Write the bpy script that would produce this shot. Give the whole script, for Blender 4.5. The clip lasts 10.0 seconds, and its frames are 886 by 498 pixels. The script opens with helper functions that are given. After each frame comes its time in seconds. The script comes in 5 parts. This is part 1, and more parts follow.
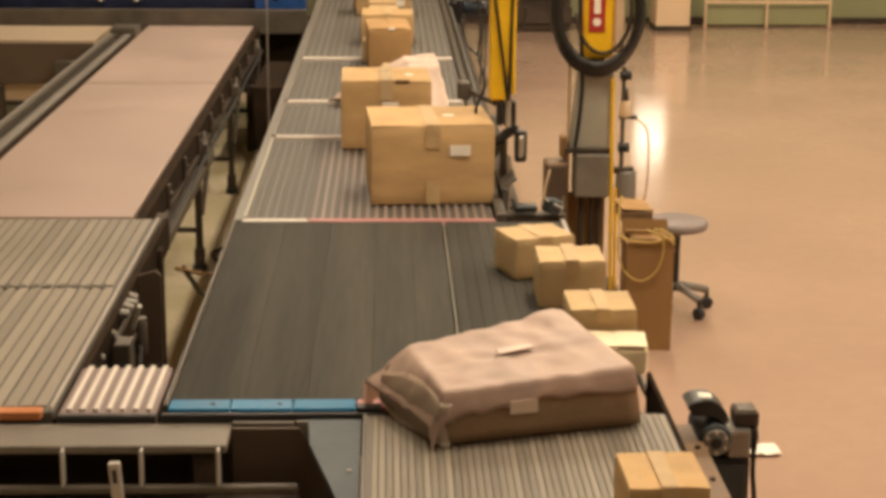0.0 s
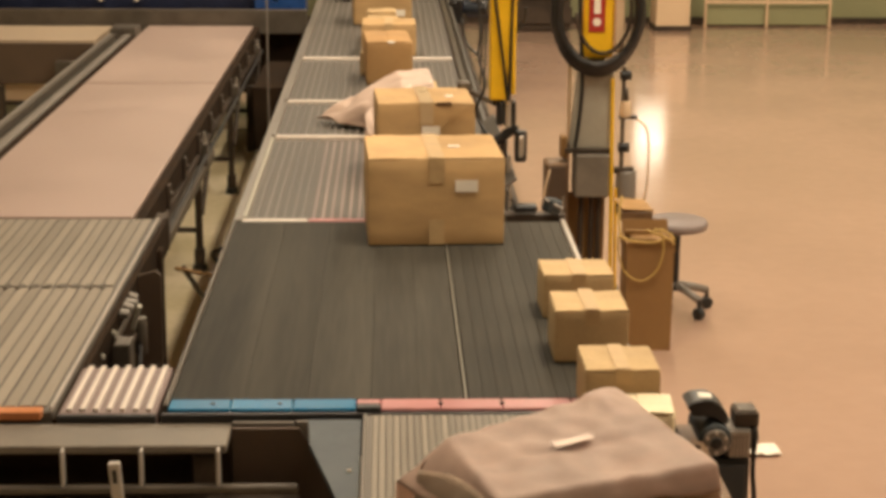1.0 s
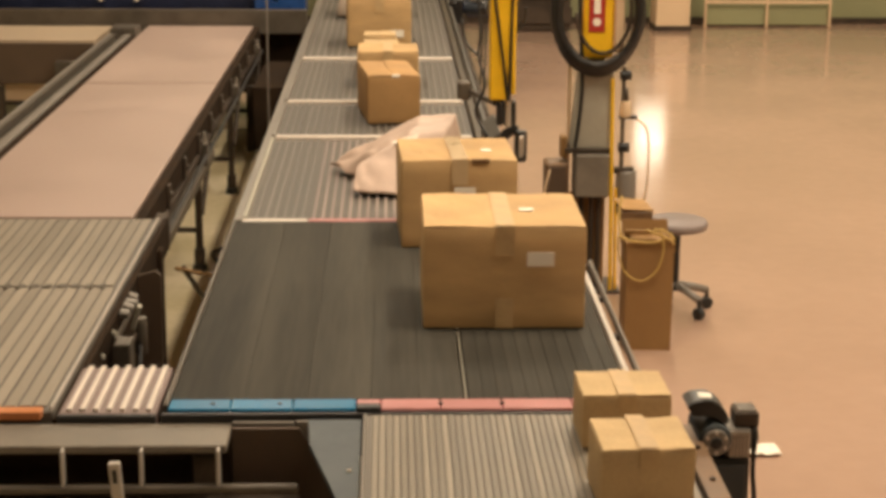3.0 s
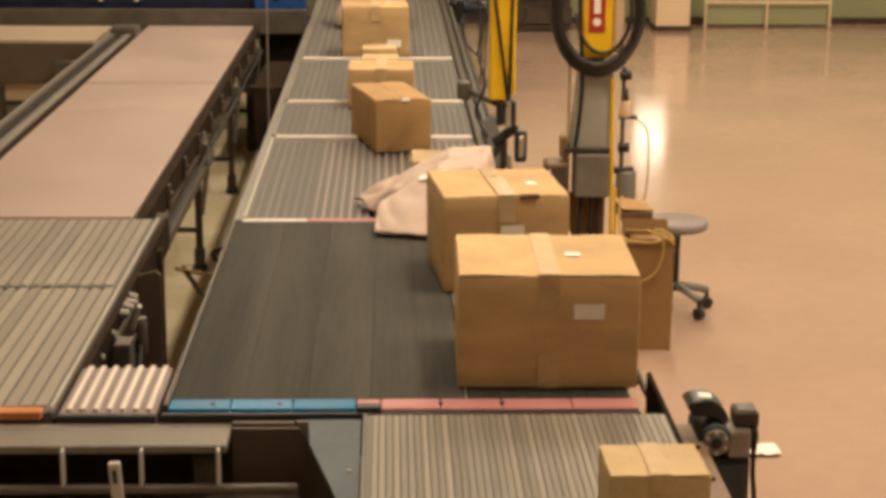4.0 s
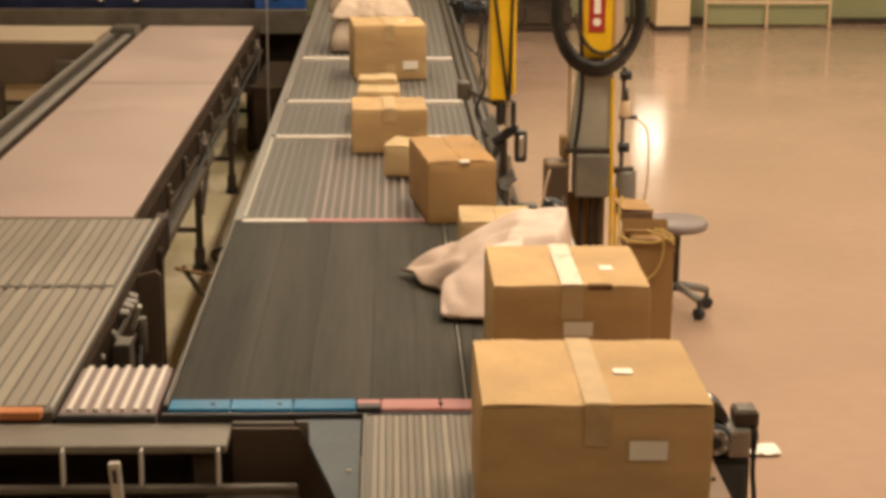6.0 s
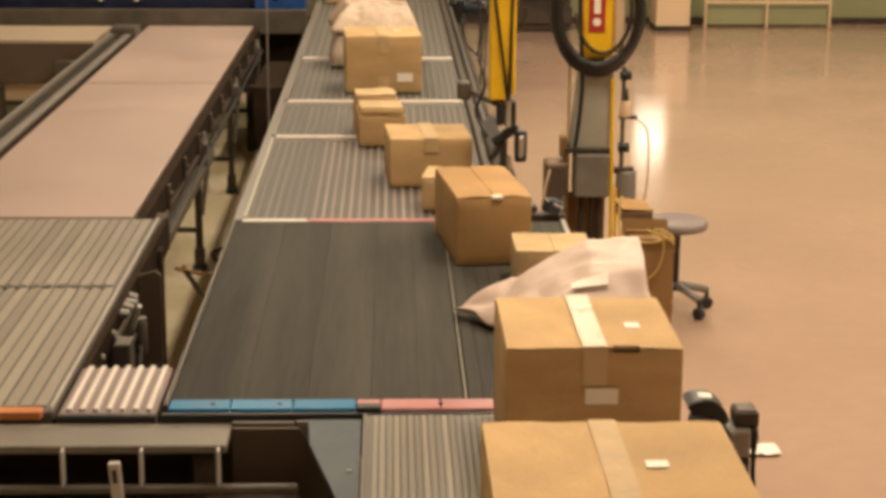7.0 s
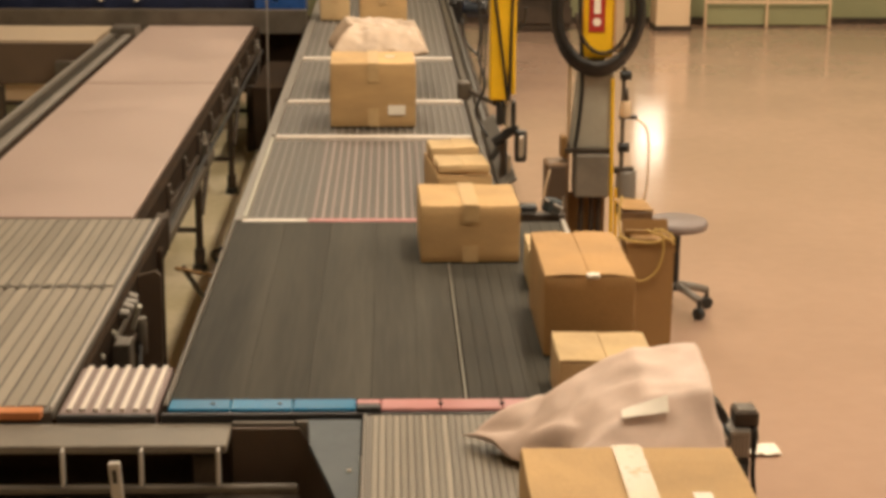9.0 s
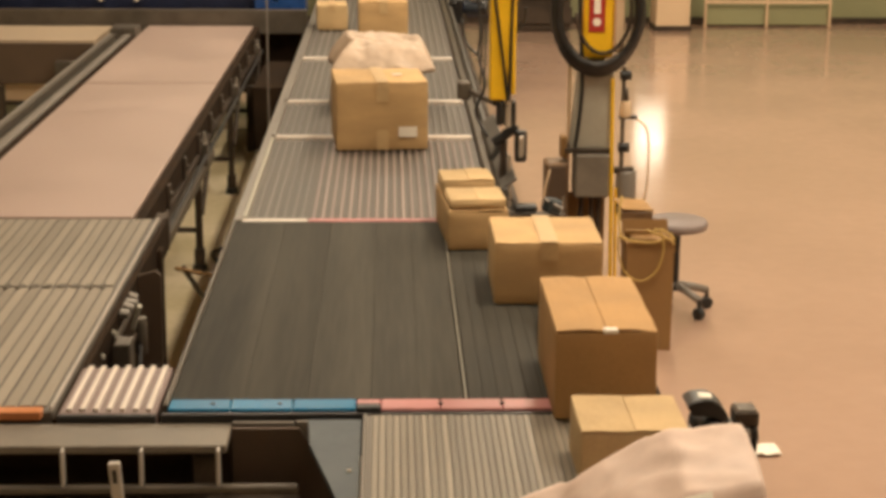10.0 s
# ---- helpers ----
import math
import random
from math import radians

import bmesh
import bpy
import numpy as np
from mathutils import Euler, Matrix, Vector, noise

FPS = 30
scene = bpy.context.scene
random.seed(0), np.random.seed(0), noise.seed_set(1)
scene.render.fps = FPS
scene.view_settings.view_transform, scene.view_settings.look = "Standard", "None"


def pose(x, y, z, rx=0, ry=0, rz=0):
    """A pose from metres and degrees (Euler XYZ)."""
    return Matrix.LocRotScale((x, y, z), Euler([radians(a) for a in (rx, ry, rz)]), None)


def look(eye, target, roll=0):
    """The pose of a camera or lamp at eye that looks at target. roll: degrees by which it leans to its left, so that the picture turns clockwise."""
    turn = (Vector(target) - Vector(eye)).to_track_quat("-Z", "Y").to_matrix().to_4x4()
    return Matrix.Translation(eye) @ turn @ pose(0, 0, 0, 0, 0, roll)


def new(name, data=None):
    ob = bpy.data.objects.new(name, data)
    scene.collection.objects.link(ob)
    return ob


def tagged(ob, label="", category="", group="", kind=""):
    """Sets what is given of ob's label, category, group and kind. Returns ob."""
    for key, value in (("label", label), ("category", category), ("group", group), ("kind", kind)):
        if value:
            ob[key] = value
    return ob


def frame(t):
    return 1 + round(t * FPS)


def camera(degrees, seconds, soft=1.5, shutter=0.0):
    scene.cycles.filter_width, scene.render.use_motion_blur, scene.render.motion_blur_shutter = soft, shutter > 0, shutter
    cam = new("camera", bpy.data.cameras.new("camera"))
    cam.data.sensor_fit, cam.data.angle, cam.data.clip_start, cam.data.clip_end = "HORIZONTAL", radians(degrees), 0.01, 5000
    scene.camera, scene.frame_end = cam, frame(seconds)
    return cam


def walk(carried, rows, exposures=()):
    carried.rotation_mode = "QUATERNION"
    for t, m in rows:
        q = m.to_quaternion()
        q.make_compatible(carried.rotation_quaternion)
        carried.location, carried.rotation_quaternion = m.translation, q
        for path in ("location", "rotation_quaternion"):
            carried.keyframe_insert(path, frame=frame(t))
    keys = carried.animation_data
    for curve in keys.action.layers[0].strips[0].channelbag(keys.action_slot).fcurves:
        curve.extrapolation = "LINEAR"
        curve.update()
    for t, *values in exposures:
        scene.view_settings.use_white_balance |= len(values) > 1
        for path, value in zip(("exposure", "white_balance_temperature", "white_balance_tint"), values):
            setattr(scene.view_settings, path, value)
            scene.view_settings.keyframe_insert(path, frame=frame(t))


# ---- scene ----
cam = camera(29.00, 10.0, soft=3.9, shutter=0.5)
EYE = (0.0, 0.0, 2.650)
AIM = (0.2461, 7.7448, 0.6606)
walk(cam, [(0.0, look(EYE, AIM, 0.40)), (10.0, look(EYE, AIM, 0.40))])

# ---- world, lamps and exposure ----
world = bpy.data.worlds.new("hall_world")
world.use_nodes = True
world.node_tree.nodes["Background"].inputs[0].default_value = (0.6, 0.5, 0.4, 1)
world.node_tree.nodes["Background"].inputs[1].default_value = 0.05
scene.world = world
scene.view_settings.exposure = 0.0
LAMP_COLOUR = (1.0, 0.848, 0.635)
CEILING = 6.0
LAMPS = [(x, y) for y in (-0.5, 6.0, 11.2, 16.5) for x in (-1.3, 1.7, 6.5)]
LAMP_POWER = {-1.3: 105, 1.7: 170, 6.5: 225}
ROW_POWER = {-0.5: 0.20, 6.0: 1.0, 11.2: 0.92, 16.5: 1.05}


# ---- materials ----
def links(mat):
    return mat.node_tree.nodes, mat.node_tree.links


def material(name, colour, rough=0.5, metal=0.0, vary=0.12, scale=6.0, grain=60.0, bump=0.15, stretch=(1, 1, 1), spec=0.5, coat=0.0, island=0.0, emit=0.0, stain=None, space="Object"):
    """A surface with blotches, grain, bump and an optional difference from piece to piece."""
    mat = bpy.data.materials.new(name)
    mat.use_nodes = True
    n, l = links(mat)
    b = n["Principled BSDF"]
    b.inputs["Metallic"].default_value = metal
    b.inputs["Specular IOR Level"].default_value = spec
    b.inputs["Coat Weight"].default_value = coat
    b.inputs["Coat Roughness"].default_value = 0.12
    tc = n.new("ShaderNodeTexCoord")
    mp = n.new("ShaderNodeMapping")
    mp.inputs["Scale"].default_value = stretch
    l.new(tc.outputs[space], mp.inputs[0])
    big = n.new("ShaderNodeTexNoise")
    big.inputs["Scale"].default_value = scale
    big.inputs["Detail"].default_value = 5
    fine = n.new("ShaderNodeTexNoise")
    fine.inputs["Scale"].default_value = grain
    fine.inputs["Detail"].default_value = 4
    l.new(mp.outputs[0], big.inputs["Vector"])
    l.new(mp.outputs[0], fine.inputs["Vector"])
    add = n.new("ShaderNodeMath")
    add.operation = "MULTIPLY_ADD"
    add.inputs[1].default_value = 0.45
    l.new(fine.outputs[0], add.inputs[0])
    l.new(big.outputs[0], add.inputs[2])
    ramp = n.new("ShaderNodeValToRGB")
    lo = [max(0.0, c * (1 - vary)) for c in colour]
    hi = [min(1.0, c * (1 + vary)) for c in colour]
    if stain:
        lo = [c * (1 - vary) * 0.5 + s * 0.5 for c, s in zip(colour, stain)]
    ramp.color_ramp.elements[0].position, ramp.color_ramp.elements[1].position = 0.5, 0.95
    ramp.color_ramp.elements[0].color, ramp.color_ramp.elements[1].color = (*lo, 1), (*hi, 1)
    l.new(add.outputs[0], ramp.inputs[0])
    out = ramp.outputs[0]
    if island:
        info = n.new("ShaderNodeObjectInfo")
        hsv = n.new("ShaderNodeHueSaturation")
        mr = n.new("ShaderNodeMapRange")
        mr.inputs["To Min"].default_value, mr.inputs["To Max"].default_value = 1 - island, 1 + island
        l.new(info.outputs["Random"], mr.inputs[0])
        l.new(mr.outputs[0], hsv.inputs["Value"])
        l.new(out, hsv.inputs["Color"])
        out = hsv.outputs[0]
    l.new(out, b.inputs["Base Color"])
    rr = n.new("ShaderNodeMapRange")
    rr.inputs["From Min"].default_value, rr.inputs["From Max"].default_value = 0.4, 1.0
    rr.inputs["To Min"].default_value, rr.inputs["To Max"].default_value = max(0.02, rough - 0.1), min(1, rough + 0.1)
    l.new(add.outputs[0], rr.inputs[0])
    l.new(rr.outputs[0], b.inputs["Roughness"])
    if bump:
        bp = n.new("ShaderNodeBump")
        bp.inputs["Strength"].default_value = bump
        bp.inputs["Distance"].default_value = 0.004
        l.new(add.outputs[0], bp.inputs["Height"])
        l.new(bp.outputs[0], b.inputs["Normal"])
    if emit:
        b.inputs["Emission Color"].default_value = (*colour, 1)
        b.inputs["Emission Strength"].default_value = emit
    return mat


M_FLOOR = material("epoxy_floor", (0.455, 0.3, 0.219), rough=0.145, vary=0.06, scale=0.6, grain=9, bump=0.02, spec=0.5, coat=0.2)
M_WALL = material("olive_wall_paint", (0.28, 0.275, 0.145), rough=0.6, vary=0.08, scale=0.8, grain=30, bump=0.05)
M_CEIL = material("ceiling_paint", (0.5, 0.45, 0.38), rough=0.8, scale=0.5, bump=0.05)
M_CARD = material("cardboard", (0.54, 0.345, 0.162), rough=0.75, vary=0.16, scale=3.5, grain=120, bump=0.2, stretch=(1, 1, 3), spec=0.25, island=0.10)
M_CARD_PALE = material("pale_cardboard", (0.54, 0.375, 0.195), rough=0.75, vary=0.16, scale=3.5, grain=120, bump=0.2, spec=0.25, island=0.06)
M_CARD_DARK = material("brown_cardboard", (0.29, 0.16, 0.06), rough=0.75, vary=0.12, scale=3, grain=120, bump=0.12, spec=0.25, island=0.06)
M_CARD_RED = material("reddish_cardboard", (0.43, 0.25, 0.105), rough=0.75, vary=0.16, scale=3.5, grain=120, bump=0.2, spec=0.25, island=0.05)
M_TAPE = material("packing_tape", (0.535, 0.36, 0.18), rough=0.55, vary=0.12, scale=14, bump=0.25, spec=0.35)
M_LABEL = material("white_label", (0.88, 0.79, 0.67), rough=0.5, vary=0.04, bump=0.02)
M_BAG = material("frosted_plastic_bag", (0.62, 0.455, 0.365), rough=0.5, vary=0.1, scale=5, grain=25, bump=0.3, spec=0.4)
M_BAG_TAN = material("tan_plastic_bag", (0.48, 0.35, 0.25), rough=0.5, vary=0.16, scale=6, grain=25, bump=0.35)
M_BAG_LABEL = material("filmed_label", (0.70, 0.535, 0.435), rough=0.45, vary=0.05, bump=0.1)
M_BAG_GREY = material("grey_plastic_bag", (0.49, 0.38, 0.29), rough=0.4, vary=0.14, scale=5, grain=25, bump=0.35)
M_WHITE_PACK = material("cream_packet", (0.80, 0.68, 0.45), rough=0.5, vary=0.06, bump=0.2)
M_DARK_BELT = material("dark_rubber_belt", (0.053, 0.0475, 0.038), rough=0.7, spec=0.12, vary=0.45, scale=5, grain=60, bump=0.3, stretch=(1, 0.05, 1), island=0.10)
M_STRIP_TAN = material("tan_belt_strip", (0.25, 0.208, 0.157), rough=0.5, vary=0.14, scale=4, grain=50, bump=0.2, stretch=(1, 0.3, 1), island=0.26)
M_GROOVE_TAN = material("tan_belt_bed", (0.15, 0.125, 0.098), rough=0.6, vary=0.2, scale=3, stretch=(1, 0.2, 1))
M_GROOVE = material("belt_bed", (0.128, 0.11, 0.09), rough=0.6, vary=0.2, scale=3, stretch=(1, 0.2, 1))
M_RIB = material("pale_belt_rib", (0.27, 0.212, 0.182), rough=0.45, vary=0.12, scale=4, grain=50, bump=0.1, stretch=(1, 0.3, 1), island=0.16)
M_PINK_BELT = material("pinkish_belt", (0.385, 0.28, 0.232), rough=0.45, vary=0.07, scale=1.2, grain=40, bump=0.08)
M_RIB_GREY = material("grey_belt_rib", (0.165, 0.148, 0.125), rough=0.5, vary=0.14, scale=4, grain=50, bump=0.1, stretch=(1, 0.3, 1), island=0.18)
M_BED = material("infeed_bed", (0.112, 0.094, 0.079), rough=0.6, vary=0.2, scale=3, stretch=(1, 0.2, 1))
M_BEAM = material("brown_beam_paint", (0.175, 0.145, 0.112), rough=0.5, vary=0.2, scale=5, bump=0.08)
M_LOAD = material("film_over_brown_card", (0.27, 0.17, 0.10), rough=0.4, vary=0.2, scale=6, bump=0.2)
M_CROSS_BELT = material("cream_belt", (0.47, 0.36, 0.25), rough=0.45, vary=0.08, scale=1.5, grain=40, bump=0.08)
M_PLUM_LAP = material("belt_lap_rubber", (0.335, 0.24, 0.195), rough=0.5, vary=0.1, bump=0.1)
M_WHITE_STRIP = material("white_plastic_strip", (0.66, 0.57, 0.49), rough=0.4, vary=0.06, bump=0.05, island=0.05)
M_PLUM_STRIP = material("mauve_plastic_strip", (0.22, 0.155, 0.14), rough=0.45, vary=0.1, bump=0.05)
M_BLUE = material("blue_plastic", (0.006, 0.145, 0.285), rough=0.35, vary=0.15, scale=8, bump=0.05, island=0.08, spec=0.3)
M_PINK = material("pink_plastic", (0.45, 0.185, 0.175), rough=0.4, vary=0.12, scale=8, bump=0.05, island=0.08)
M_ORANGE = material("orange_plastic", (0.6, 0.22, 0.08), rough=0.4, vary=0.1, scale=8)
M_STEEL = material("grey_painted_steel", (0.24, 0.21, 0.18), rough=0.45, metal=0.2, vary=0.12, scale=5, bump=0.06)
M_STEEL_MID = material("brown_grey_steel", (0.105, 0.085, 0.065), rough=0.45, metal=0.2, vary=0.25, scale=6, bump=0.06)
# tan with real stains, base raised to replace light blocked by the conveyors
M_BAY = material("lightened_tan_concrete", (0.66, 0.56, 0.4), rough=0.5, vary=0.12, scale=1.6, grain=20, bump=0.05, stain=(0.45, 0.36, 0.12))
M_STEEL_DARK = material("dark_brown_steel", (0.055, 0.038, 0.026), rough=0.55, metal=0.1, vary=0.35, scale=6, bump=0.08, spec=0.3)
M_LANE = material("lane_belt_strip", (0.265, 0.22, 0.168), rough=0.5, vary=0.14, scale=4, grain=50, bump=0.2, stretch=(1, 0.3, 1), island=0.16)
M_UMBER = material("umber_panel_paint", (0.085, 0.052, 0.031), rough=0.6, vary=0.15, scale=4)
M_BRACKET = material("brown_bracket_paint", (0.17, 0.095, 0.045), rough=0.5, vary=0.2, scale=9, bump=0.08)
M_GUARD = material("dark_guard_paint", (0.075, 0.066, 0.056), rough=0.5, vary=0.25, scale=5, bump=0.08)
# near-black for dark steel parts and for sheets that stand in for shade
M_STEEL_SHADE = material("umber_steel_and_shade", (0.028, 0.017, 0.010), rough=0.85, vary=0.35, scale=6, spec=0.08)
M_COLUMN = material("grey_green_paint", (0.36, 0.33, 0.265), rough=0.45, vary=0.1, scale=6, bump=0.05)
M_SLATE = material("slate_blue_steel", (0.042, 0.051, 0.056), rough=0.45, metal=0.2, vary=0.1, scale=5)
M_ALU = material("bare_aluminium", (0.66, 0.60, 0.52), rough=0.3, metal=0.75, vary=0.08, scale=8, bump=0.04)
M_RAIL = material("pale_guard_rail", (0.52, 0.46, 0.4), rough=0.35, metal=0.2, vary=0.06, scale=8, bump=0.04)
M_BLACK = material("black_plastic", (0.018, 0.016, 0.015), rough=0.4, vary=0.3, scale=10)
M_NAVY = material("navy_machine_paint", (0.015, 0.02, 0.05), rough=0.35, vary=0.3, scale=6)
M_ROYAL = material("royal_blue_paint", (0.012, 0.06, 0.22), rough=0.35, vary=0.2, scale=6)
M_YELLOW = material("yellow_machine_paint", (0.85, 0.49, 0.015), rough=0.35, vary=0.1, scale=6, bump=0.03)
M_RED = material("red_sticker", (0.40, 0.03, 0.02), rough=0.4, vary=0.08)
M_CREAM = material("cream_painted_board", (0.72, 0.52, 0.33), rough=0.55, vary=0.06, scale=2)
M_SEAT = material("grey_vinyl_seat", (0.24, 0.19, 0.175), rough=0.45, vary=0.1, scale=10, bump=0.1)
M_YCABLE = material("yellow_cable_sheath", (0.52, 0.34, 0.09), rough=0.5, vary=0.08)
M_LAMP = material("lamp_diffuser", (1.0, 0.86, 0.66), rough=0.5, bump=0, emit=6.0)
M_GLOW = material("bright_door_glazing", (1.0, 0.90, 0.72), rough=0.5, bump=0, emit=4.2)


# ---- mesh helpers ----
def add_box(bm, x0, x1, y0, y1, z0, z1, bevel=0.0, m=None, seg=1):
    made = bmesh.ops.create_cube(bm, size=1.0)["verts"]
    bmesh.ops.scale(bm, verts=made, vec=(x1 - x0, y1 - y0, z1 - z0))
    bmesh.ops.translate(bm, verts=made, vec=((x0 + x1) / 2, (y0 + y1) / 2, (z0 + z1) / 2))
    if m is not None:
        bmesh.ops.transform(bm, matrix=m, verts=made)
    if bevel:
        edges = list({e for v in made for e in v.link_edges})
        bmesh.ops.bevel(bm, geom=edges, offset=bevel, segments=seg, affect="EDGES", profile=0.6)
    return bm


def add_cyl(bm, a, b, r0, r1=None, n=16, bevel=0.0):
    a, b = Vector(a), Vector(b)
    d = b - a
    m = Matrix.Translation((a + b) / 2) @ d.to_track_quat("Z", "Y").to_matrix().to_4x4()
    made = bmesh.ops.create_cone(bm, cap_ends=True, segments=n, radius1=r0, radius2=r0 if r1 is None else r1, depth=d.length, matrix=m)["verts"]
    if bevel:
        caps = [e for e in {e for v in made for e in v.link_edges} if any(len(f.verts) == n for f in e.link_faces)]
        bmesh.ops.bevel(bm, geom=caps, offset=bevel, segments=2, affect="EDGES", profile=0.5)
    return bm


def add_tube(bm, points, r, n=8, closed=False):
    """A round tube along smooth points."""
    pts = [Vector(p) for p in points]
    rings = []
    for i, p in enumerate(pts):
        q0 = pts[(i - 1) % len(pts)] if closed or i else p
        q1 = pts[(i + 1) % len(pts)] if closed or i < len(pts) - 1 else p
        t = (q1 - q0).normalized()
        side = t.cross(Vector((0.03, 1, 0.02))).normalized() if abs(t.y) < 0.95 else t.cross(Vector((1, 0, 0))).normalized()
        up = side.cross(t)
        rings.append([bm.verts.new(p + r * (math.cos(k * 2 * math.pi / n) * side + math.sin(k * 2 * math.pi / n) * up)) for k in range(n)])
    pairs = list(zip(rings, rings[1:])) + ([(rings[-1], rings[0])] if closed else [])
    for u, v in pairs:
        for k in range(n):
            bm.faces.new((u[k], u[(k + 1) % n], v[(k + 1) % n], v[k]))
    if not closed:
        bm.faces.new(rings[0][::-1])
        bm.faces.new(rings[-1])
    bmesh.ops.recalc_face_normals(bm, faces=bm.faces)
    return bm


def curve(points, steps=8):
    """Catmull-Rom points through the given ones."""
    p = [Vector(q) for q in points]
    p = [2 * p[0] - p[1]] + p + [2 * p[-1] - p[-2]]
    out = []
    for i in range(1, len(p) - 2):
        for k in range(steps):
            t = k / steps
            a, b, c, d = p[i - 1:i + 3]
            out.append(0.5 * ((2 * b) + (c - a) * t + (2 * a - 5 * b + 4 * c - d) * t * t + (3 * b - a - 3 * c + d) * t ** 3))
    return out + [p[-2]]


def finish(name, bm, mat, smooth=False):
    me = bpy.data.meshes.new(name)
    bm.to_mesh(me)
    bm.free()
    me.materials.append(mat)
    if smooth:
        for p in me.polygons:
            p.use_smooth = True
    return me


def part(name, bm, mat, parent=None, label="", smooth=False):
    ob = new(name, finish(name, bm, mat, smooth))
    ob.parent = parent
    return tagged(ob, label)


def thing(name, label, category, group="", at=(0, 0, 0), kind=""):
    ob = new(name)
    ob.location = at
    return tagged(ob, label, category, group, kind)


def block(name, x0, x1, y0, y1, z0, z1, mat, parent=None, label="", bevel=0.004):
    return part(name, add_box(bmesh.new(), x0, x1, y0, y1, z0, z1, bevel), mat, parent, label)


def rod(name, a, b, r, mat, parent=None, label="", n=14, r1=None):
    return part(name, add_cyl(bmesh.new(), a, b, r, r1, n), mat, parent, label, smooth=False)


def pieces(name, mesh, places, parent):
    for p in places:
        ob = new(name, mesh)
        ob.parent = parent
        ob.location = p


def structure(ob, label):
    return tagged(ob, label, kind="structure")


# ---- hall ----
X0, X1, Y0, Y1 = -9.0, 11.0, -7.0, 22.0
structure(block("floor", X0 - 0.2, X1 + 0.2, Y0 - 0.2, Y1 + 0.2, -0.2, 0, M_FLOOR, bevel=0), "polished pinkish beige epoxy floor of the hall")
structure(block("floor_bay", -8.5, 0.2, 3.0, 14.4, 0.0, 0.004, M_BAY, bevel=0), "tan concrete floor bay under the conveyors, stained, colour lightened for light in the gap")
structure(block("ceiling", X0 - 0.2, X1 + 0.2, Y0 - 0.2, Y1 + 0.2, CEILING, CEILING + 0.2, M_CEIL, bevel=0), "plain painted hall ceiling")
structure(block("wall_west", X0 - 0.2, X0, Y0, Y1, 0, CEILING, M_WALL, bevel=0), "plain olive painted wall")
structure(block("wall_east", X1, X1 + 0.2, Y0, Y1, 0, CEILING, M_WALL, bevel=0), "plain olive painted wall")
structure(block("wall_south", X0 - 0.2, X1 + 0.2, Y0 - 0.2, Y0, 0, CEILING, M_WALL, bevel=0), "plain olive painted wall")
# the far wall has a glazed door opening
structure(block("wall_north", X0 - 0.2, 3.17, Y1, Y1 + 0.2, 0, CEILING, M_WALL, bevel=0), "olive painted far wall")
structure(block("wall_north", 3.63, X1 + 0.2, Y1, Y1 + 0.2, 0, CEILING, M_WALL, bevel=0), "olive painted far wall")
structure(block("wall_north", 3.17, 3.63, Y1, Y1 + 0.2, 0, 1.18, M_WALL, bevel=0), "olive painted far wall")
structure(block("wall_north", 3.17, 3.63, Y1, Y1 + 0.2, 1.82, CEILING, M_WALL, bevel=0), "olive painted far wall")
win = structure(thing("window_1", "bright glazed opening in the far wall", "window"), "bright glazed opening in the far wall")
block("pane", 3.19, 3.61, Y1 + 0.08, Y1 + 0.1, 1.20, 1.80, M_GLOW, win)
for a, b, c, d in ((3.17, 3.21, 1.18, 1.82), (3.59, 3.63, 1.18, 1.82), (3.21, 3.59, 1.18, 1.22), (3.21, 3.59, 1.78, 1.82)):
    block("window_frame", a, b, Y1 + 0.03, Y1 + 0.14, c, d, M_CREAM, win)


def ceiling_light(x, y):
    ob = thing("ceiling_light", "long white industrial ceiling light", "light", "ceiling lights", (x, y, CEILING))
    block("frame", -0.2, 0.2, -1.25, 1.25, -0.1, 0, M_CREAM, ob)
    block("diffuser", -0.17, 0.17, -1.2, 1.2, -0.125, -0.1, M_LAMP, ob, "glowing diffuser", bevel=0)
    lamp = bpy.data.lights.new("hall_lamp", "AREA")
    lamp.shape, lamp.size, lamp.size_y = "RECTANGLE", 0.34, 2.4
    lamp.energy, lamp.color = LAMP_POWER[x] * ROW_POWER[y], LAMP_COLOUR
    lo = new("hall_lamp", lamp)
    lo.location = (x, y, CEILING - 0.14)


for lx, ly in LAMPS:
    ceiling_light(lx, ly)

BELT = 0.87


# ---- conveyors ----
def strips(parent, x0, x1, y0, y1, z, pitch, width, mat, depth=0.008, gap=0.003):
    me = finish("belt_strip", add_box(bmesh.new(), -width / 2, width / 2, y0 + gap, y1 - gap, -depth, 0, 0.0025), mat)
    n = int((x1 - x0) / pitch)
    pieces("belt_strip", me, [(x0 + (i + 0.5) * (x1 - x0) / n, 0, z + 0.0008 * ((i * 7) % 3)) for i in range(n)], parent)


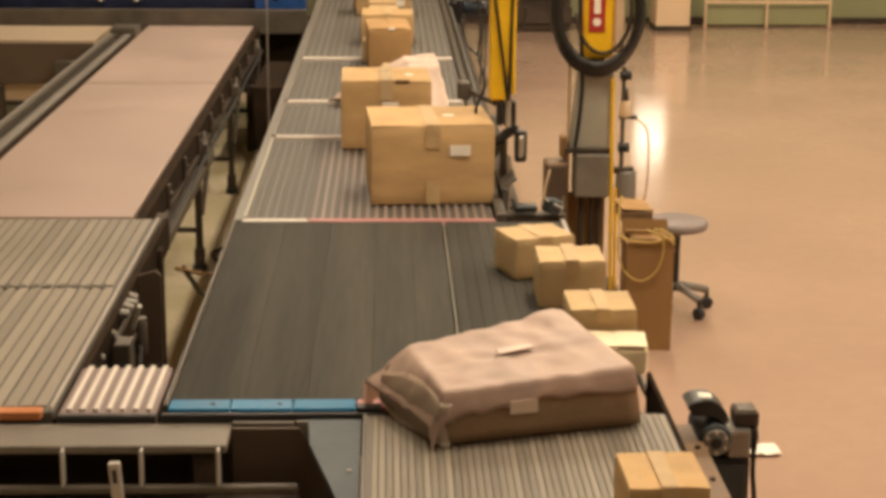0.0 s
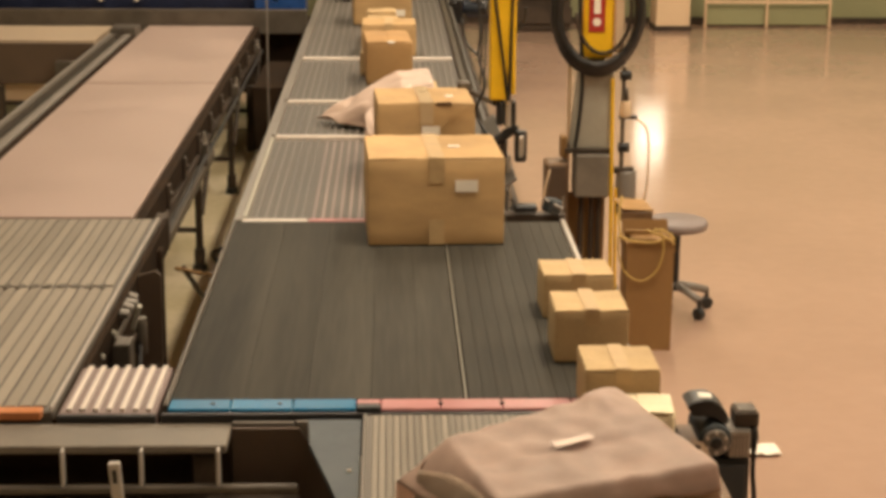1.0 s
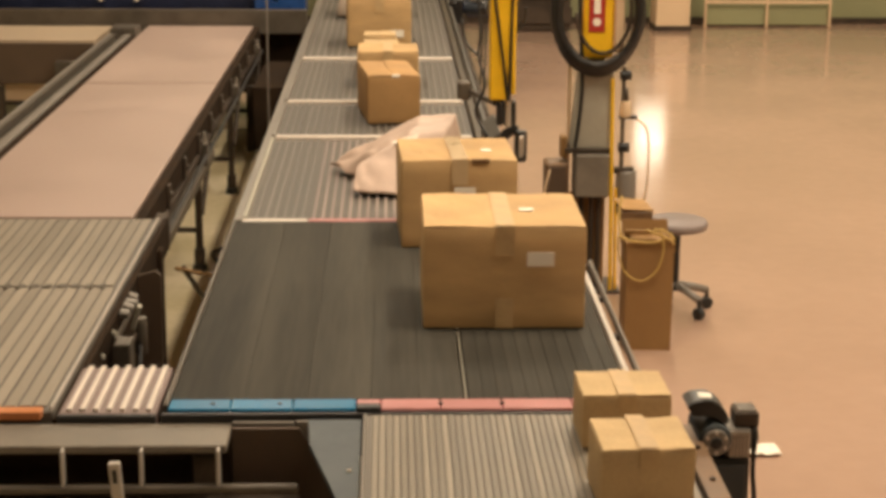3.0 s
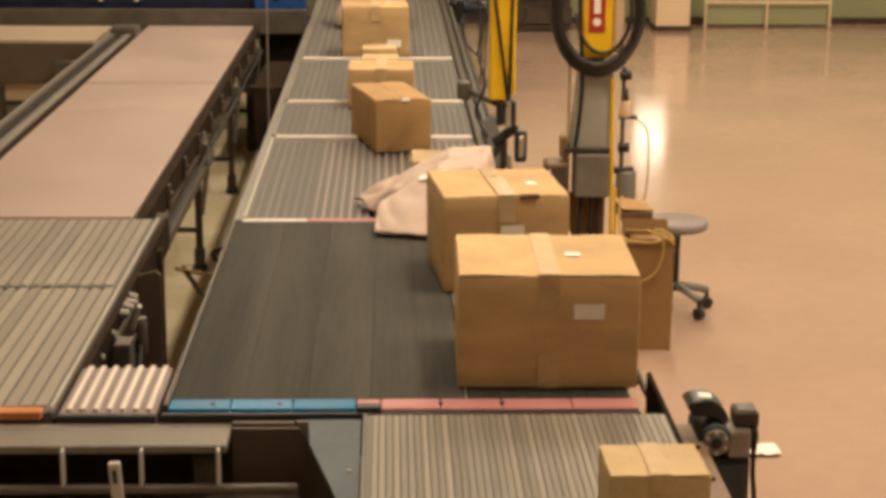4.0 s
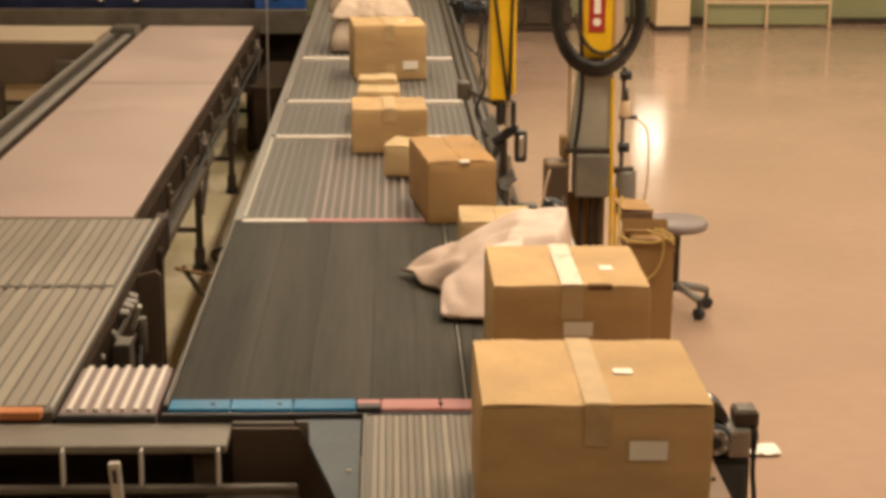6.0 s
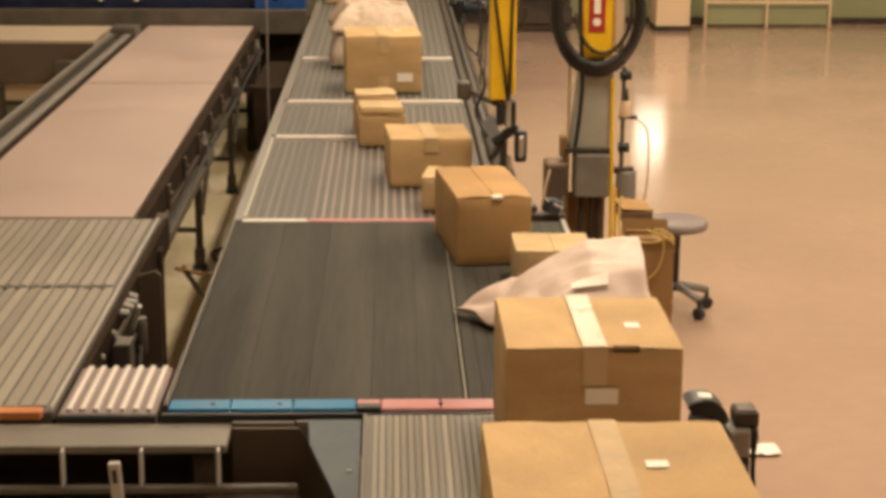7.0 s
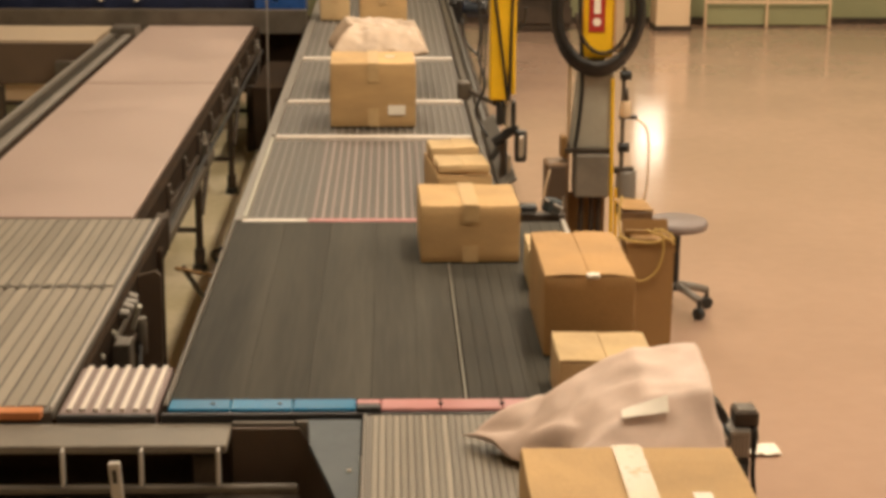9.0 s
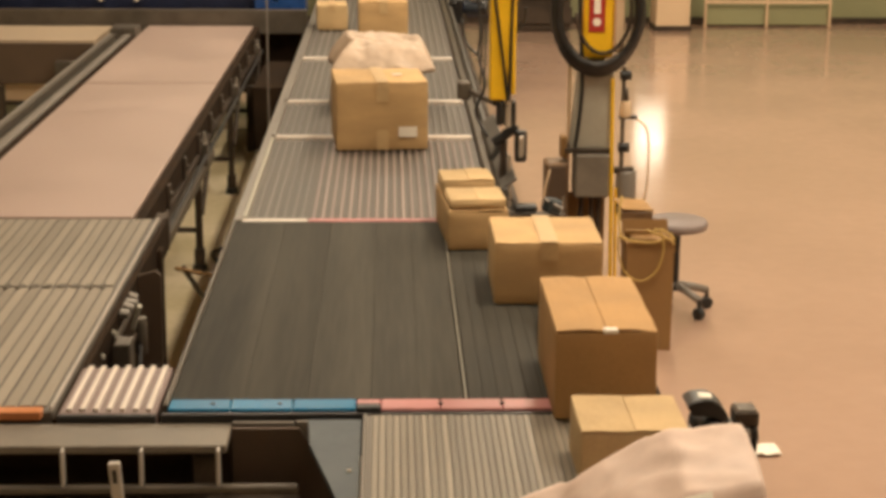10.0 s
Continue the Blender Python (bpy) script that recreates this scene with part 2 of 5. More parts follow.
def upstream_conveyor():
    ob = thing("infeed_conveyor", "long grey infeed conveyor of ribbed belt modules with white joint bars", "conveyor")
    block("bed", -0.66, 0.47, 7.44, 21.5, 0.70, 0.860, M_BED, ob, "dark bed under the ribs")
    for y0, y1, pitch in ((7.47, 9.39, 0.040), (9.46, 10.58, 0.040), (10.66, 12.50, 0.042), (12.58, 16.5, 0.052), (16.5, 21.4, 0.07)):
        if y0 < 9:
            strips(ob, -0.62, -0.375, y0, y1, BELT, pitch, pitch * 0.34, M_RIB_GREY)
            strips(ob, -0.365, 0.445, y0, y1, BELT, pitch, pitch * 0.38, M_RIB)
        else:
            strips(ob, -0.62, 0.445, y0, y1, BELT, pitch, pitch * 0.34, M_RIB_GREY)
        block("edge_strip", -0.66, -0.64, y0, y1, 0.85, BELT + 0.012, M_COLUMN if y0 < 8 else M_STEEL, ob, "edge strip", 0.002)
    for y in (9.425, 10.62, 12.54):
        block("joint_bar", -0.64, 0.455, y - 0.032, y + 0.032, 0.85, BELT + 0.012, M_WHITE_STRIP, ob, "white joint bar")
    block("end_strip", -0.66, -0.37, 7.425, 7.468, 0.84, BELT + 0.004, M_WHITE_STRIP, ob, "pale nose strip")
    block("end_strip", -0.366, 0.47, 7.425, 7.468, 0.84, BELT + 0.004, M_PINK, ob, "pink nose strip")
    block("side_frame", -0.70, -0.662, 7.45, 21.5, 0.66, 0.875, M_STEEL, ob, "grey side frame")
    block("side_frame", 0.475, 0.52, 7.45, 21.5, 0.62, 0.90, M_STEEL_MID, ob, "grey side frame")
    for y0, y1 in ((7.74, 10.6), (10.606, 13.6), (13.606, 17.6), (17.606, 21.5)):
        block("guard_rail", 0.522, 0.548, y0, y1, 0.80, 0.95, M_GUARD, ob, "dark grey guard rail")
        block("outer_rail", 0.600, 0.625, y0, y1, 0.70, 0.80, M_STEEL_DARK, ob, "dark outer rail")
    part("deflector", add_box(bmesh.new(), -0.045, 0.045, 7.76, 9.5, -0.006, 0.006, 0.003, pose(0.55, 0, 0.965, 0, -38, 0)), M_GUARD, ob, "leaning dark deflector plank")
    tie = finish("cross_tie", add_box(bmesh.new(), 0.549, 0.599, -0.018, 0.018, 0.755, 0.785, 0.003), M_STEEL_MID)
    pieces("cross_tie", tie, [(0, 7.85 + 0.14 * k, 0) for k in range(36)], ob)
    for y in (8.2, 11.2, 14.2, 17.2, 20.2):
        for x in (-0.64, 0.45):
            block("leg", x - 0.035, x + 0.035, y - 0.035, y + 0.035, 0.0, 0.70, M_STEEL_DARK, ob)
    for y in (8.6, 9.6, 10.7, 11.9, 13.2):
        block("bracket", 0.53, 0.60, y - 0.03, y + 0.03, 0.60, 0.752, M_STEEL_DARK, ob, "dark bracket")
    return ob


upstream_conveyor()


def sorter():
    ob = thing("sorting_conveyor", "wide dark grey sorting belt with blue and pink nose strips", "conveyor")
    block("bed", -0.69, 0.752, 5.05, 7.42, 0.68, 0.849, M_STEEL_DARK, ob, "dark bed")
    edges = [-0.68, -0.46, -0.26, -0.06, 0.09, 0.228]
    for a, b in zip(edges, edges[1:]):
        block("belt_panel", a + 0.0003, b - 0.0003, 5.052, 7.418, 0.85, BELT, M_DARK_BELT, ob, bevel=0.0008)
    n = 11
    w = (0.752 - 0.246) / n
    me = finish("belt_panel", add_box(bmesh.new(), -w / 2 + 0.0003, w / 2 - 0.0003, 5.052, 7.418, 0.85, BELT, 0.0012), M_DARK_BELT)
    pieces("belt_panel", me, [(0.246 + (i + 0.5) * w, 0, -0.0004 * (i % 2)) for i in range(n)], ob)
    block("seam", 0.2345, 0.2395, 5.052, 7.418, 0.85, BELT + 0.001, M_COLUMN, ob, "pale seam strip", 0.001)
    block("edge_trim", -0.70, -0.683, 5.0, 7.42, 0.70, BELT + 0.004, M_STEEL_MID, ob, "brown grey edge trim")
    # nose strips
    xs = [-0.68, -0.49, -0.30, -0.105]
    for a, b in zip(xs, xs[1:]):
        block("nose_strip", a + 0.001, b - 0.001, 4.955, 5.045, 0.845, BELT + 0.004, M_BLUE, ob, "blue nose strip")
    block("nose_joint", -0.105, -0.03, 4.945, 4.99, 0.845, BELT + 0.010, M_BLACK, ob, "black joint block")
    block("nose_strip", -0.105, -0.03, 4.992, 5.045, 0.845, BELT + 0.003, M_PINK, ob, "pink nose strip")
    xs = [-0.03, 0.155, 0.345, 0.56, 0.765]
    for a, b in zip(xs, xs[1:]):
        block("nose_strip", a + 0.001, b - 0.001, 4.955, 5.045, 0.845, BELT + 0.004, M_PINK, ob, "pink nose strip")
    for x in (-0.545, -0.34, 0.155, 0.345):
        rod("bolt", (x, 5.0, BELT), (x, 5.0, BELT + 0.007), 0.008, M_BLACK, ob, n=10)
    block("nose_front", -0.70, 0.77, 4.93, 4.952, 0.80, BELT - 0.004, M_BLACK, ob, "black front edge")
    for x in (-0.62, 0.70):
        for y in (5.3, 7.1):
            block("leg", x - 0.04, x + 0.04, y - 0.04, y + 0.04, 0, 0.68, M_STEEL_DARK, ob)
    return ob


sorter()


def guard_rails():
    ob = thing("guard_rail", "pale steel guard rail along the sorting belt", "rail")
    block("inner_rail", 0.772, 0.796, 5.36, 7.70, 0.79, 0.845, M_RAIL, ob, "pale inner rail", 0.006)
    block("outer_rail", 0.844, 0.858, 5.36, 7.05, 0.755, 0.795, M_STEEL, ob, "grey outer rail", 0.006)
    for y in (5.5, 6.0, 6.5, 7.0):
        block("spacer", 0.797, 0.841, y - 0.02, y + 0.02, 0.765, 0.785, M_STEEL_DARK, ob, "dark spacer")
        block("stay", 0.753, 0.771, y - 0.02, y + 0.02, 0.72, 0.82, M_STEEL_DARK, ob, "dark stay")
    return ob


guard_rails()


def outfeed():
    ob = thing("outfeed_conveyor", "ribbed grey and tan outfeed conveyor with dark side frame", "conveyor")
    block("bed", -0.075, 0.84, -6.5, 4.925, 0.68, 0.8648, M_GROOVE_TAN, ob, "dark bed under the ribs")
    strips(ob, -0.055, 0.835, 2.6, 4.92, BELT - 0.003, 0.0205, 0.0160, M_STRIP_TAN, 0.004)
    strips(ob, -0.055, 0.835, -6.4, 2.6, BELT - 0.003, 0.068, 0.034, M_STRIP_TAN)
    block("edge_strip", -0.083, -0.072, -6.5, 4.92, 0.80, BELT + 0.002, M_STEEL, ob, "pale edge strip")
    block("side_frame", 0.845, 0.860, -6.5, 5.35, 0.60, BELT - 0.012, M_STEEL_SHADE, ob, "dark side frame")
    for y in (4.4, 1.0, -3.0):
        for x in (0.0, 0.78):
            block("leg", x - 0.04, x + 0.04, y - 0.04, y + 0.04, 0, 0.68, M_STEEL_DARK, ob)
    # slate skirt plate that narrows away from the frame
    bm = bmesh.new()
    outline = [(-0.248, 4.902), (-0.087, 4.902), (-0.087, 3.6), (-0.115, 3.6), (-0.146, 4.29), (-0.236, 4.70)]
    top = [bm.verts.new((x, y, BELT - 0.012)) for x, y in outline]
    low = [bm.verts.new((x, y, BELT - 0.03)) for x, y in outline]
    bm.faces.new(top[::-1])
    bm.faces.new(low)
    for i in range(len(top)):
        j = (i + 1) % len(top)
        bm.faces.new((top[i], top[j], low[j], low[i]))
    bmesh.ops.recalc_face_normals(bm, faces=bm.faces)
    part("side_skirt", bm, M_SLATE, ob, "slate grey skirt plate")
    rod("bolt", (-0.115, 4.48, BELT - 0.012), (-0.115, 4.48, BELT - 0.006), 0.007, M_ALU, ob, n=10)
    block("skirt_lip", -0.286, -0.25, 4.904, 4.916, 0.60, 0.852, M_STEEL, ob, "pale skirt lip", 0.002)
    return ob


outfeed()


def lane_conveyor():
    ob = thing("side_conveyor", "ribbed tan side conveyor with an orange nose strip", "conveyor")
    block("bed", -2.6, -1.03, 4.97, 7.5, 0.70, 0.8635, M_GROOVE, ob, "dark bed under the ribs")
    strips(ob, -2.58, -1.05, 5.0, 6.34, BELT, 0.046, 0.0365, M_LANE, 0.006)
    strips(ob, -2.58, -1.06, 6.37, 7.47, BELT, 0.046, 0.0365, M_LANE, 0.006)
    for x0 in [-2.58 + 0.052 * i for i in range(29)]:
        block("joint_tooth", x0 + 0.008, x0 + 0.034, 6.33, 6.38, 0.855, BELT + 0.006, M_STEEL_MID, ob, bevel=0.003)
    block("edge_strip", -1.042, -1.032, 4.98, 7.48, 0.80, BELT + 0.006, M_RAIL, ob, "pale edge strip")
    block("nose_strip", -2.6, -1.06, 4.935, 4.985, 0.845, BELT + 0.004, M_ORANGE, ob, "orange nose strip")
    block("side_frame", -1.03, -1.005, 4.95, 7.6, 0.70, 0.845, M_STEEL_SHADE, ob, "dark side frame")
    # added sheet, its near-black stands in for shade under the side conveyor
    block("skirt_panel", -1.03, -1.012, 5.0, 7.16, 0.08, 0.698, M_STEEL_SHADE, ob, "near-black sheet standing in for shade under the side conveyor")
    block("end_post", -1.075, -0.985, 7.17, 7.25, 0, 0.80, M_STEEL_SHADE, ob, "dark end post")
    for x, y in ((-1.08, 5.9), (-1.08, 7.1), (-2.4, 5.9), (-2.4, 7.1)):
        block("leg", x - 0.04, x + 0.04, y - 0.04, y + 0.04, 0, 0.70, M_STEEL_DARK, ob)
    return ob


lane_conveyor()


def transfer_plate():
    ob = thing("transfer_plate", "striped white and mauve transfer plate between the belts", "transfer plate")
    block("tray", -1.012, -0.715, 4.955, 5.40, 0.80, 0.860, M_PLUM_STRIP, ob, "mauve tray")
    for i in range(7):
        x = -0.990 + i * 0.0405
        block("roller_strip", x, x + 0.017, 4.975, 5.395, 0.861, BELT, M_WHITE_STRIP, ob, "pale strip", 0.002)
    block("front_lip", -1.012, -0.715, 4.93, 4.953, 0.80, 0.862, M_BLACK, ob, "black front lip")
    block("post", -0.80, -0.74, 5.36, 5.42, 0, 0.80, M_STEEL_DARK, ob)
    block("post", -0.99, -0.93, 5.36, 5.42, 0, 0.80, M_STEEL_DARK, ob)
    return ob


transfer_plate()


def drive_unit():
    ob = thing("drive_unit", "dark brown drive unit with pale motor parts beside the side conveyor", "drive unit")
    plate = bmesh.new()
    outline = [(-1.004, 0.0), (-0.918, 0.0), (-0.912, 0.845), (-0.93, 0.865), (-1.004, 0.845)]
    near = [plate.verts.new((px, 6.60, pz)) for px, pz in outline]
    far = [plate.verts.new((px, 6.62, pz)) for px, pz in outline]
    plate.faces.new(near)
    plate.faces.new(far[::-1])
    for i in range(5):
        plate.faces.new((near[(i + 1) % 5], near[i], far[i], far[(i + 1) % 5]))
    bmesh.ops.recalc_face_normals(plate, faces=plate.faces)
    part("back_plate", plate, M_UMBER, ob, "dark brown back plate")
    block("base", -1.003, -0.90, 5.46, 6.59, 0.0, 0.45, M_STEEL_SHADE, ob, "dark base")
    for k in range(4):
        rod("roller_end", (-1.0, 6.12 + 0.07 * k, 0.835 + 0.006 * (k % 2)), (-0.968 + 0.006 * (k % 3), 6.12 + 0.07 * k, 0.83), 0.016, M_STEEL, ob, "grey roller end")
    block("tie_bar", -1.0, -0.985, 5.95, 6.42, 0.77, 0.79, M_STEEL_MID, ob, "grey tie bar")
    part("tension_arm", add_box(bmesh.new(), -0.008, 0.008, -0.015, 0.015, -0.05, 0.05, 0.003, pose(-0.938, 6.10, 0.825, 10, 18, 0)), M_COLUMN, ob, "pale tension arm")
    part("motor", add_cyl(bmesh.new(), (-0.935, 6.18, 0.66), (-0.935, 6.18, 0.80), 0.024, n=20, bevel=0.005), M_STEEL_MID, ob, "brown grey motor", True)
    part("gear_box", add_box(bmesh.new(), -0.985, -0.925, 5.84, 5.95, 0.451, 0.80, 0.010, seg=2), M_STEEL_MID, ob, "brown grey gear box")
    rod("bracket_arm", (-0.96, 5.95, 0.72), (-0.955, 6.17, 0.74), 0.010, M_STEEL_DARK, ob, "dark bracket arm")
    for y, z in ((5.70, 0.80), (5.95, 0.81), (6.02, 0.78)):
        rod("bolt", (-1.003, y, z), (-0.992, y, z), 0.010, M_COLUMN, ob, "bright bolt", n=8)
    part("cable", add_tube(bmesh.new(), curve([(-0.935, 6.16, 0.70), (-0.92, 6.0, 0.62), (-0.93, 5.8, 0.55), (-0.95, 5.6, 0.46)]), 0.008, 6), M_BLACK, ob, "black cable", True)
    return ob


drive_unit()


def near_frame():
    ob = thing("near_conveyor_frame", "grey steel conveyor frame with dark openings", "conveyor frame")
    block("top_beam", -2.8, -0.482, 4.74, 4.93, 0.812, 0.838, M_BEAM, ob, "brown grey top beam")
    # added sheet, near-black to give the shade inside the frame openings
    block("back_panel", -2.8, -0.481, 4.88, 4.92, 0.2, 0.81, M_STEEL_SHADE, ob, "near-black sheet standing in for shade behind the openings")
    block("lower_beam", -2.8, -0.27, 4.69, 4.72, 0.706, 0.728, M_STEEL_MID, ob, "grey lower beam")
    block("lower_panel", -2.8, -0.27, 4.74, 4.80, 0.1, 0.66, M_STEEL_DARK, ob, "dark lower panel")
    for x in (-0.955, -0.727, -0.503):
        block("post", x - 0.005, x + 0.005, 4.69, 4.73, 0.728, 0.84, M_RAIL, ob, "pale post")
    block("top_lip", -0.481, -0.29, 4.917, 4.929, 0.80, 0.846, M_STEEL, ob, "grey top lip")
    # slotted bracket
    part("slotted_bracket", add_box(bmesh.new(), -0.017, 0.017, -0.012, 0.012, -0.22, 0.13, 0.004, pose(-0.782, 4.62, 0.705, 0, -4, 0)), M_RAIL, ob, "pale slotted bracket")
    for k in range(3):
        part("slot", add_box(bmesh.new(), -0.006, 0.006, -0.0135, -0.0105, 0.07 - k * 0.09, 0.11 - k * 0.09, 0, pose(-0.782, 4.62, 0.705, 0, -4, 0)), M_BLACK, ob)
    # dark gusset box with a slanted side
    bm = bmesh.new()
    outline = [(-0.478, 0.836), (-0.275, 0.836), (-0.150, 0.60), (-0.12, 0.52), (-0.12, 0.1), (-0.478, 0.1)]
    a = [bm.verts.new((x, 4.882, z)) for x, z in outline]
    b = [bm.verts.new((x, 4.900, z)) for x, z in outline]
    bm.faces.new(a)
    bm.faces.new(b[::-1])
    for i in range(len(a)):
        j = (i + 1) % len(a)
        bm.faces.new((a[j], a[i], b[i], b[j]))
    bmesh.ops.recalc_face_normals(bm, faces=bm.faces)
    part("gusset_box", bm, M_UMBER, ob, "dark gusset box")
    for x in (-2.6, -1.5, -0.55):
        block("leg", x - 0.04, x + 0.04, 4.81, 4.87, 0, 0.78, M_STEEL_DARK, ob)
    return ob


near_frame()


def flat_conveyor():
    ob = thing("flat_belt_conveyor", "long flat pinkish belt conveyor on adjustable legs", "conveyor")
    block("belt", -2.03, -1.155, 7.52, 14.5, 0.83, BELT, M_PINK_BELT, ob, "smooth pinkish belt")
    block("belt_lap", -2.02, -1.16, 11.35, 11.46, BELT - 0.002, BELT + 0.003, M_PLUM_LAP, ob, "darker belt lap")
    block("side_rail", -1.15, -1.10, 7.5, 14.5, 0.74, 0.862, M_STEEL_SHADE, ob, "dark side rail")
    block("side_rail", -2.075, -2.035, 7.5, 13.8, 0.74, 0.872, M_STEEL_SHADE, ob, "dark side rail")
    block("side_rail", -2.125, -2.077, 7.5, 13.8, 0.74, 0.885, M_STEEL, ob, "grey side rail")
    block("side_rail", -2.150, -2.127, 7.5, 13.8, 0.74, 0.878, M_STEEL_MID, ob, "brown grey side rail")
    block("side_rail", -2.195, -2.152, 7.5, 13.9, 0.74, 0.845, M_BLACK, ob, "black slot rail")
    block("side_rail", -2.225, -2.197, 7.5, 14.0, 0.74, 0.89, M_STEEL_MID, ob, "brown grey side rail")
    block("side_rail", -2.25, -2.227, 7.5, 14.0, 0.74, 0.892, M_STEEL, ob, "grey side rail")
    block("end_block", -2.25, -2.04, 13.82, 14.1, 0.74, 0.93, M_STEEL_MID, ob, "grey green end block")
    block("under_rail", -1.13, -1.07, 7.55, 10.3, 0.58, 0.64, M_STEEL_MID, ob, "grey under rail")
    block("under_rail", -1.13, -1.09, 7.55, 14.4, 0.69, 0.73, M_STEEL_DARK, ob, "dark under rail")
    for y in (9.8, 11.9, 13.9):
        for x in (-1.12, -2.05):
            leg = block("leg", x - 0.02, x + 0.02, y - 0.02, y + 0.02, 0.14, 0.74, M_STEEL_DARK, ob)
            rod("foot", (x, y, 0.0), (x, y, 0.045), 0.05, M_BLACK, leg, r1=0.04)
            block("foot_fork", x - 0.03, x + 0.03, y - 0.03, y + 0.03, 0.045, 0.14, M_STEEL_DARK, leg, "dark foot fork")
        rod("cross_brace", (-1.12, y, 0.25), (-2.05, y, 0.25), 0.016, M_STEEL_DARK, ob)
        rod("brace", (-1.10, y, 0.35), (-1.10, y + 0.55, 0.66), 0.014, M_STEEL_DARK, ob)
        clamp = block("clamp", -1.10, -1.055, y - 0.05, y + 0.05, 0.64, 0.77, M_STEEL_MID, ob, "grey clamp")
        rod("clamp_screw", (-1.075, y, 0.77), (-1.075, y, 0.83), 0.012, M_ALU, clamp, "bright screw")
    for k in range(9):
        y = 8.3 + 0.68 * k
        block("rail_bracket", -1.098, -1.083, y - 0.035, y + 0.035, 0.735, 0.85, M_STEEL_DARK, ob, "rail bracket")
        rod("bolt", (-1.083, y, 0.80), (-1.070, y, 0.80), 0.014, M_STEEL_MID, ob, "bolt head", n=8)
    for y in (8.5, 9.9, 11.2, 12.7):
        block("side_clamp", -2.30, -2.252, y - 0.05, y + 0.05, 0.70, 0.84, M_STEEL_DARK, ob, "dark clamp")
    rod("conduit", (-1.06, 7.9, 0.70), (-1.06, 14.2, 0.70), 0.012, M_BLACK, ob, "black conduit")
    rod("tail_roller", (-2.0, 7.50, 0.80), (-1.10, 7.50, 0.80), 0.05, M_STEEL_MID, ob, "grey tail roller")
    block("tail_arm", -1.10, -1.04, 7.2, 7.9, 0.66, 0.80, M_STEEL_DARK, ob, "dark tail arm")
    return ob


flat_conveyor()


# ---- far machinery ----
def cross_conveyor():
    ob = thing("cross_conveyor", "grey cross conveyor with a pale belt and dark sides", "conveyor")
    block("beam", -8.0, -0.70, 14.52, 14.62, 0.80, 1.0, M_STEEL_MID, ob, "grey brown guard beam")
    block("belt", -8.0, -2.33, 13.55, 14.48, 0.80, BELT, M_CROSS_BELT, ob, "pale cream belt")
    block("side_panel", -8.0, -2.33, 13.50, 13.545, 0.53, 0.85, M_UMBER, ob, "dark brown side panel")
    block("kick_board", -8.0, -2.5, 13.60, 13.625, 0.38, 0.525, M_CREAM, ob, "cream board")
    block("kick_rail", -8.0, -2.5, 13.585, 13.63, 0.345, 0.375, M_STEEL_DARK, ob, "dark rail")
    block("clamp", -2.62, -2.36, 13.40, 13.498, 0.60, 0.72, M_STEEL_MID, ob, "grey clamp")
    block("housing", -8.0, -0.75, 14.8, 15.8, 0.85, 1.5, M_NAVY, ob, "dark navy housing")
    block("lower_housing", -8.0, -0.76, 14.82, 15.8, 0.25, 0.849, M_STEEL_SHADE, ob, "dark lower housing")
    block("cover", -1.15, -0.72, 14.66, 14.79, 0.86, 1.3, M_ROYAL, ob, "royal blue cover")
    for x in (-2.45, -2.15, -0.97):
        rod("lamp_cap", (x, 14.66, 1.075), (x, 14.79, 1.075), 0.022, M_WHITE_STRIP, ob, "white cap", n=12)
    for x in (-7, -5, -3.07, -1.1):
        block("leg", x - 0.04, x + 0.04, 14.9, 15.0, 0, 0.8, M_STEEL_DARK, ob)
        block("leg", x - 0.035, x + 0.035, 13.42, 13.498, 0, 0.528, M_STEEL_DARK, ob)
    return ob


cross_conveyor()


def gearmotor(at, turn=0.0, size=1.0, label="black and grey gear motor on a conveyor frame"):
    ob = thing("gear_motor", label, "motor", "gear motors", at)
    ob.rotation_euler = (0, 0, radians(turn))
    ob.scale = (size, size, size)
    bm = add_cyl(bmesh.new(), (0, 0, 0), (0.16, 0, 0), 0.062, n=24, bevel=0.008)
    part("motor_body", bm, M_NAVY, ob, "navy motor body", True)
    fin = finish("cooling_fin", add_cyl(bmesh.new(), (-0.004, 0, 0), (0.004, 0, 0), 0.072, n=20), M_SLATE)
    pieces("cooling_fin", fin, [(0.025 + 0.018 * k, 0, 0) for k in range(7)], ob)
    part("fan_cover", add_cyl(bmesh.new(), (0.16, 0, 0), (0.22, 0, 0), 0.076, 0.06, 24, 0.008), M_BLACK, ob, "black fan cover", True)
    part("gear_head", add_box(bmesh.new(), -0.13, 0.0, -0.075, 0.075, -0.16, 0.075, 0.02, seg=2), M_BLACK, ob, "black gear head")
    part("junction_box", add_box(bmesh.new(), 0.06, 0.15, -0.06, 0.03, 0.066, 0.125, 0.01, seg=2), M_ALU, ob, "bright junction box")
    part("cover_strap", add_tube(bmesh.new(), [(-0.07, 0.1 * math.cos(a), 0.1 * math.sin(a)) for a in [radians(10 + 16 * k) for k in range(11)]], 0.022, 8), M_BLACK, ob, "black curved cover", True)
    part("rating_plate", add_box(bmesh.new(), -0.10, -0.04, -0.025, 0.02, 0.0755, 0.078), M_LABEL, ob, "white plate")
    part("cable", add_tube(bmesh.new(), curve([(0.12, -0.03, 0.06), (0.22, -0.08, 0.02), (0.23, -0.09, -0.2), (0.2, -0.06, (0.02 - at[2]) / size)]), 0.008, 6), M_BLACK, ob, "black cable", True)
    return ob


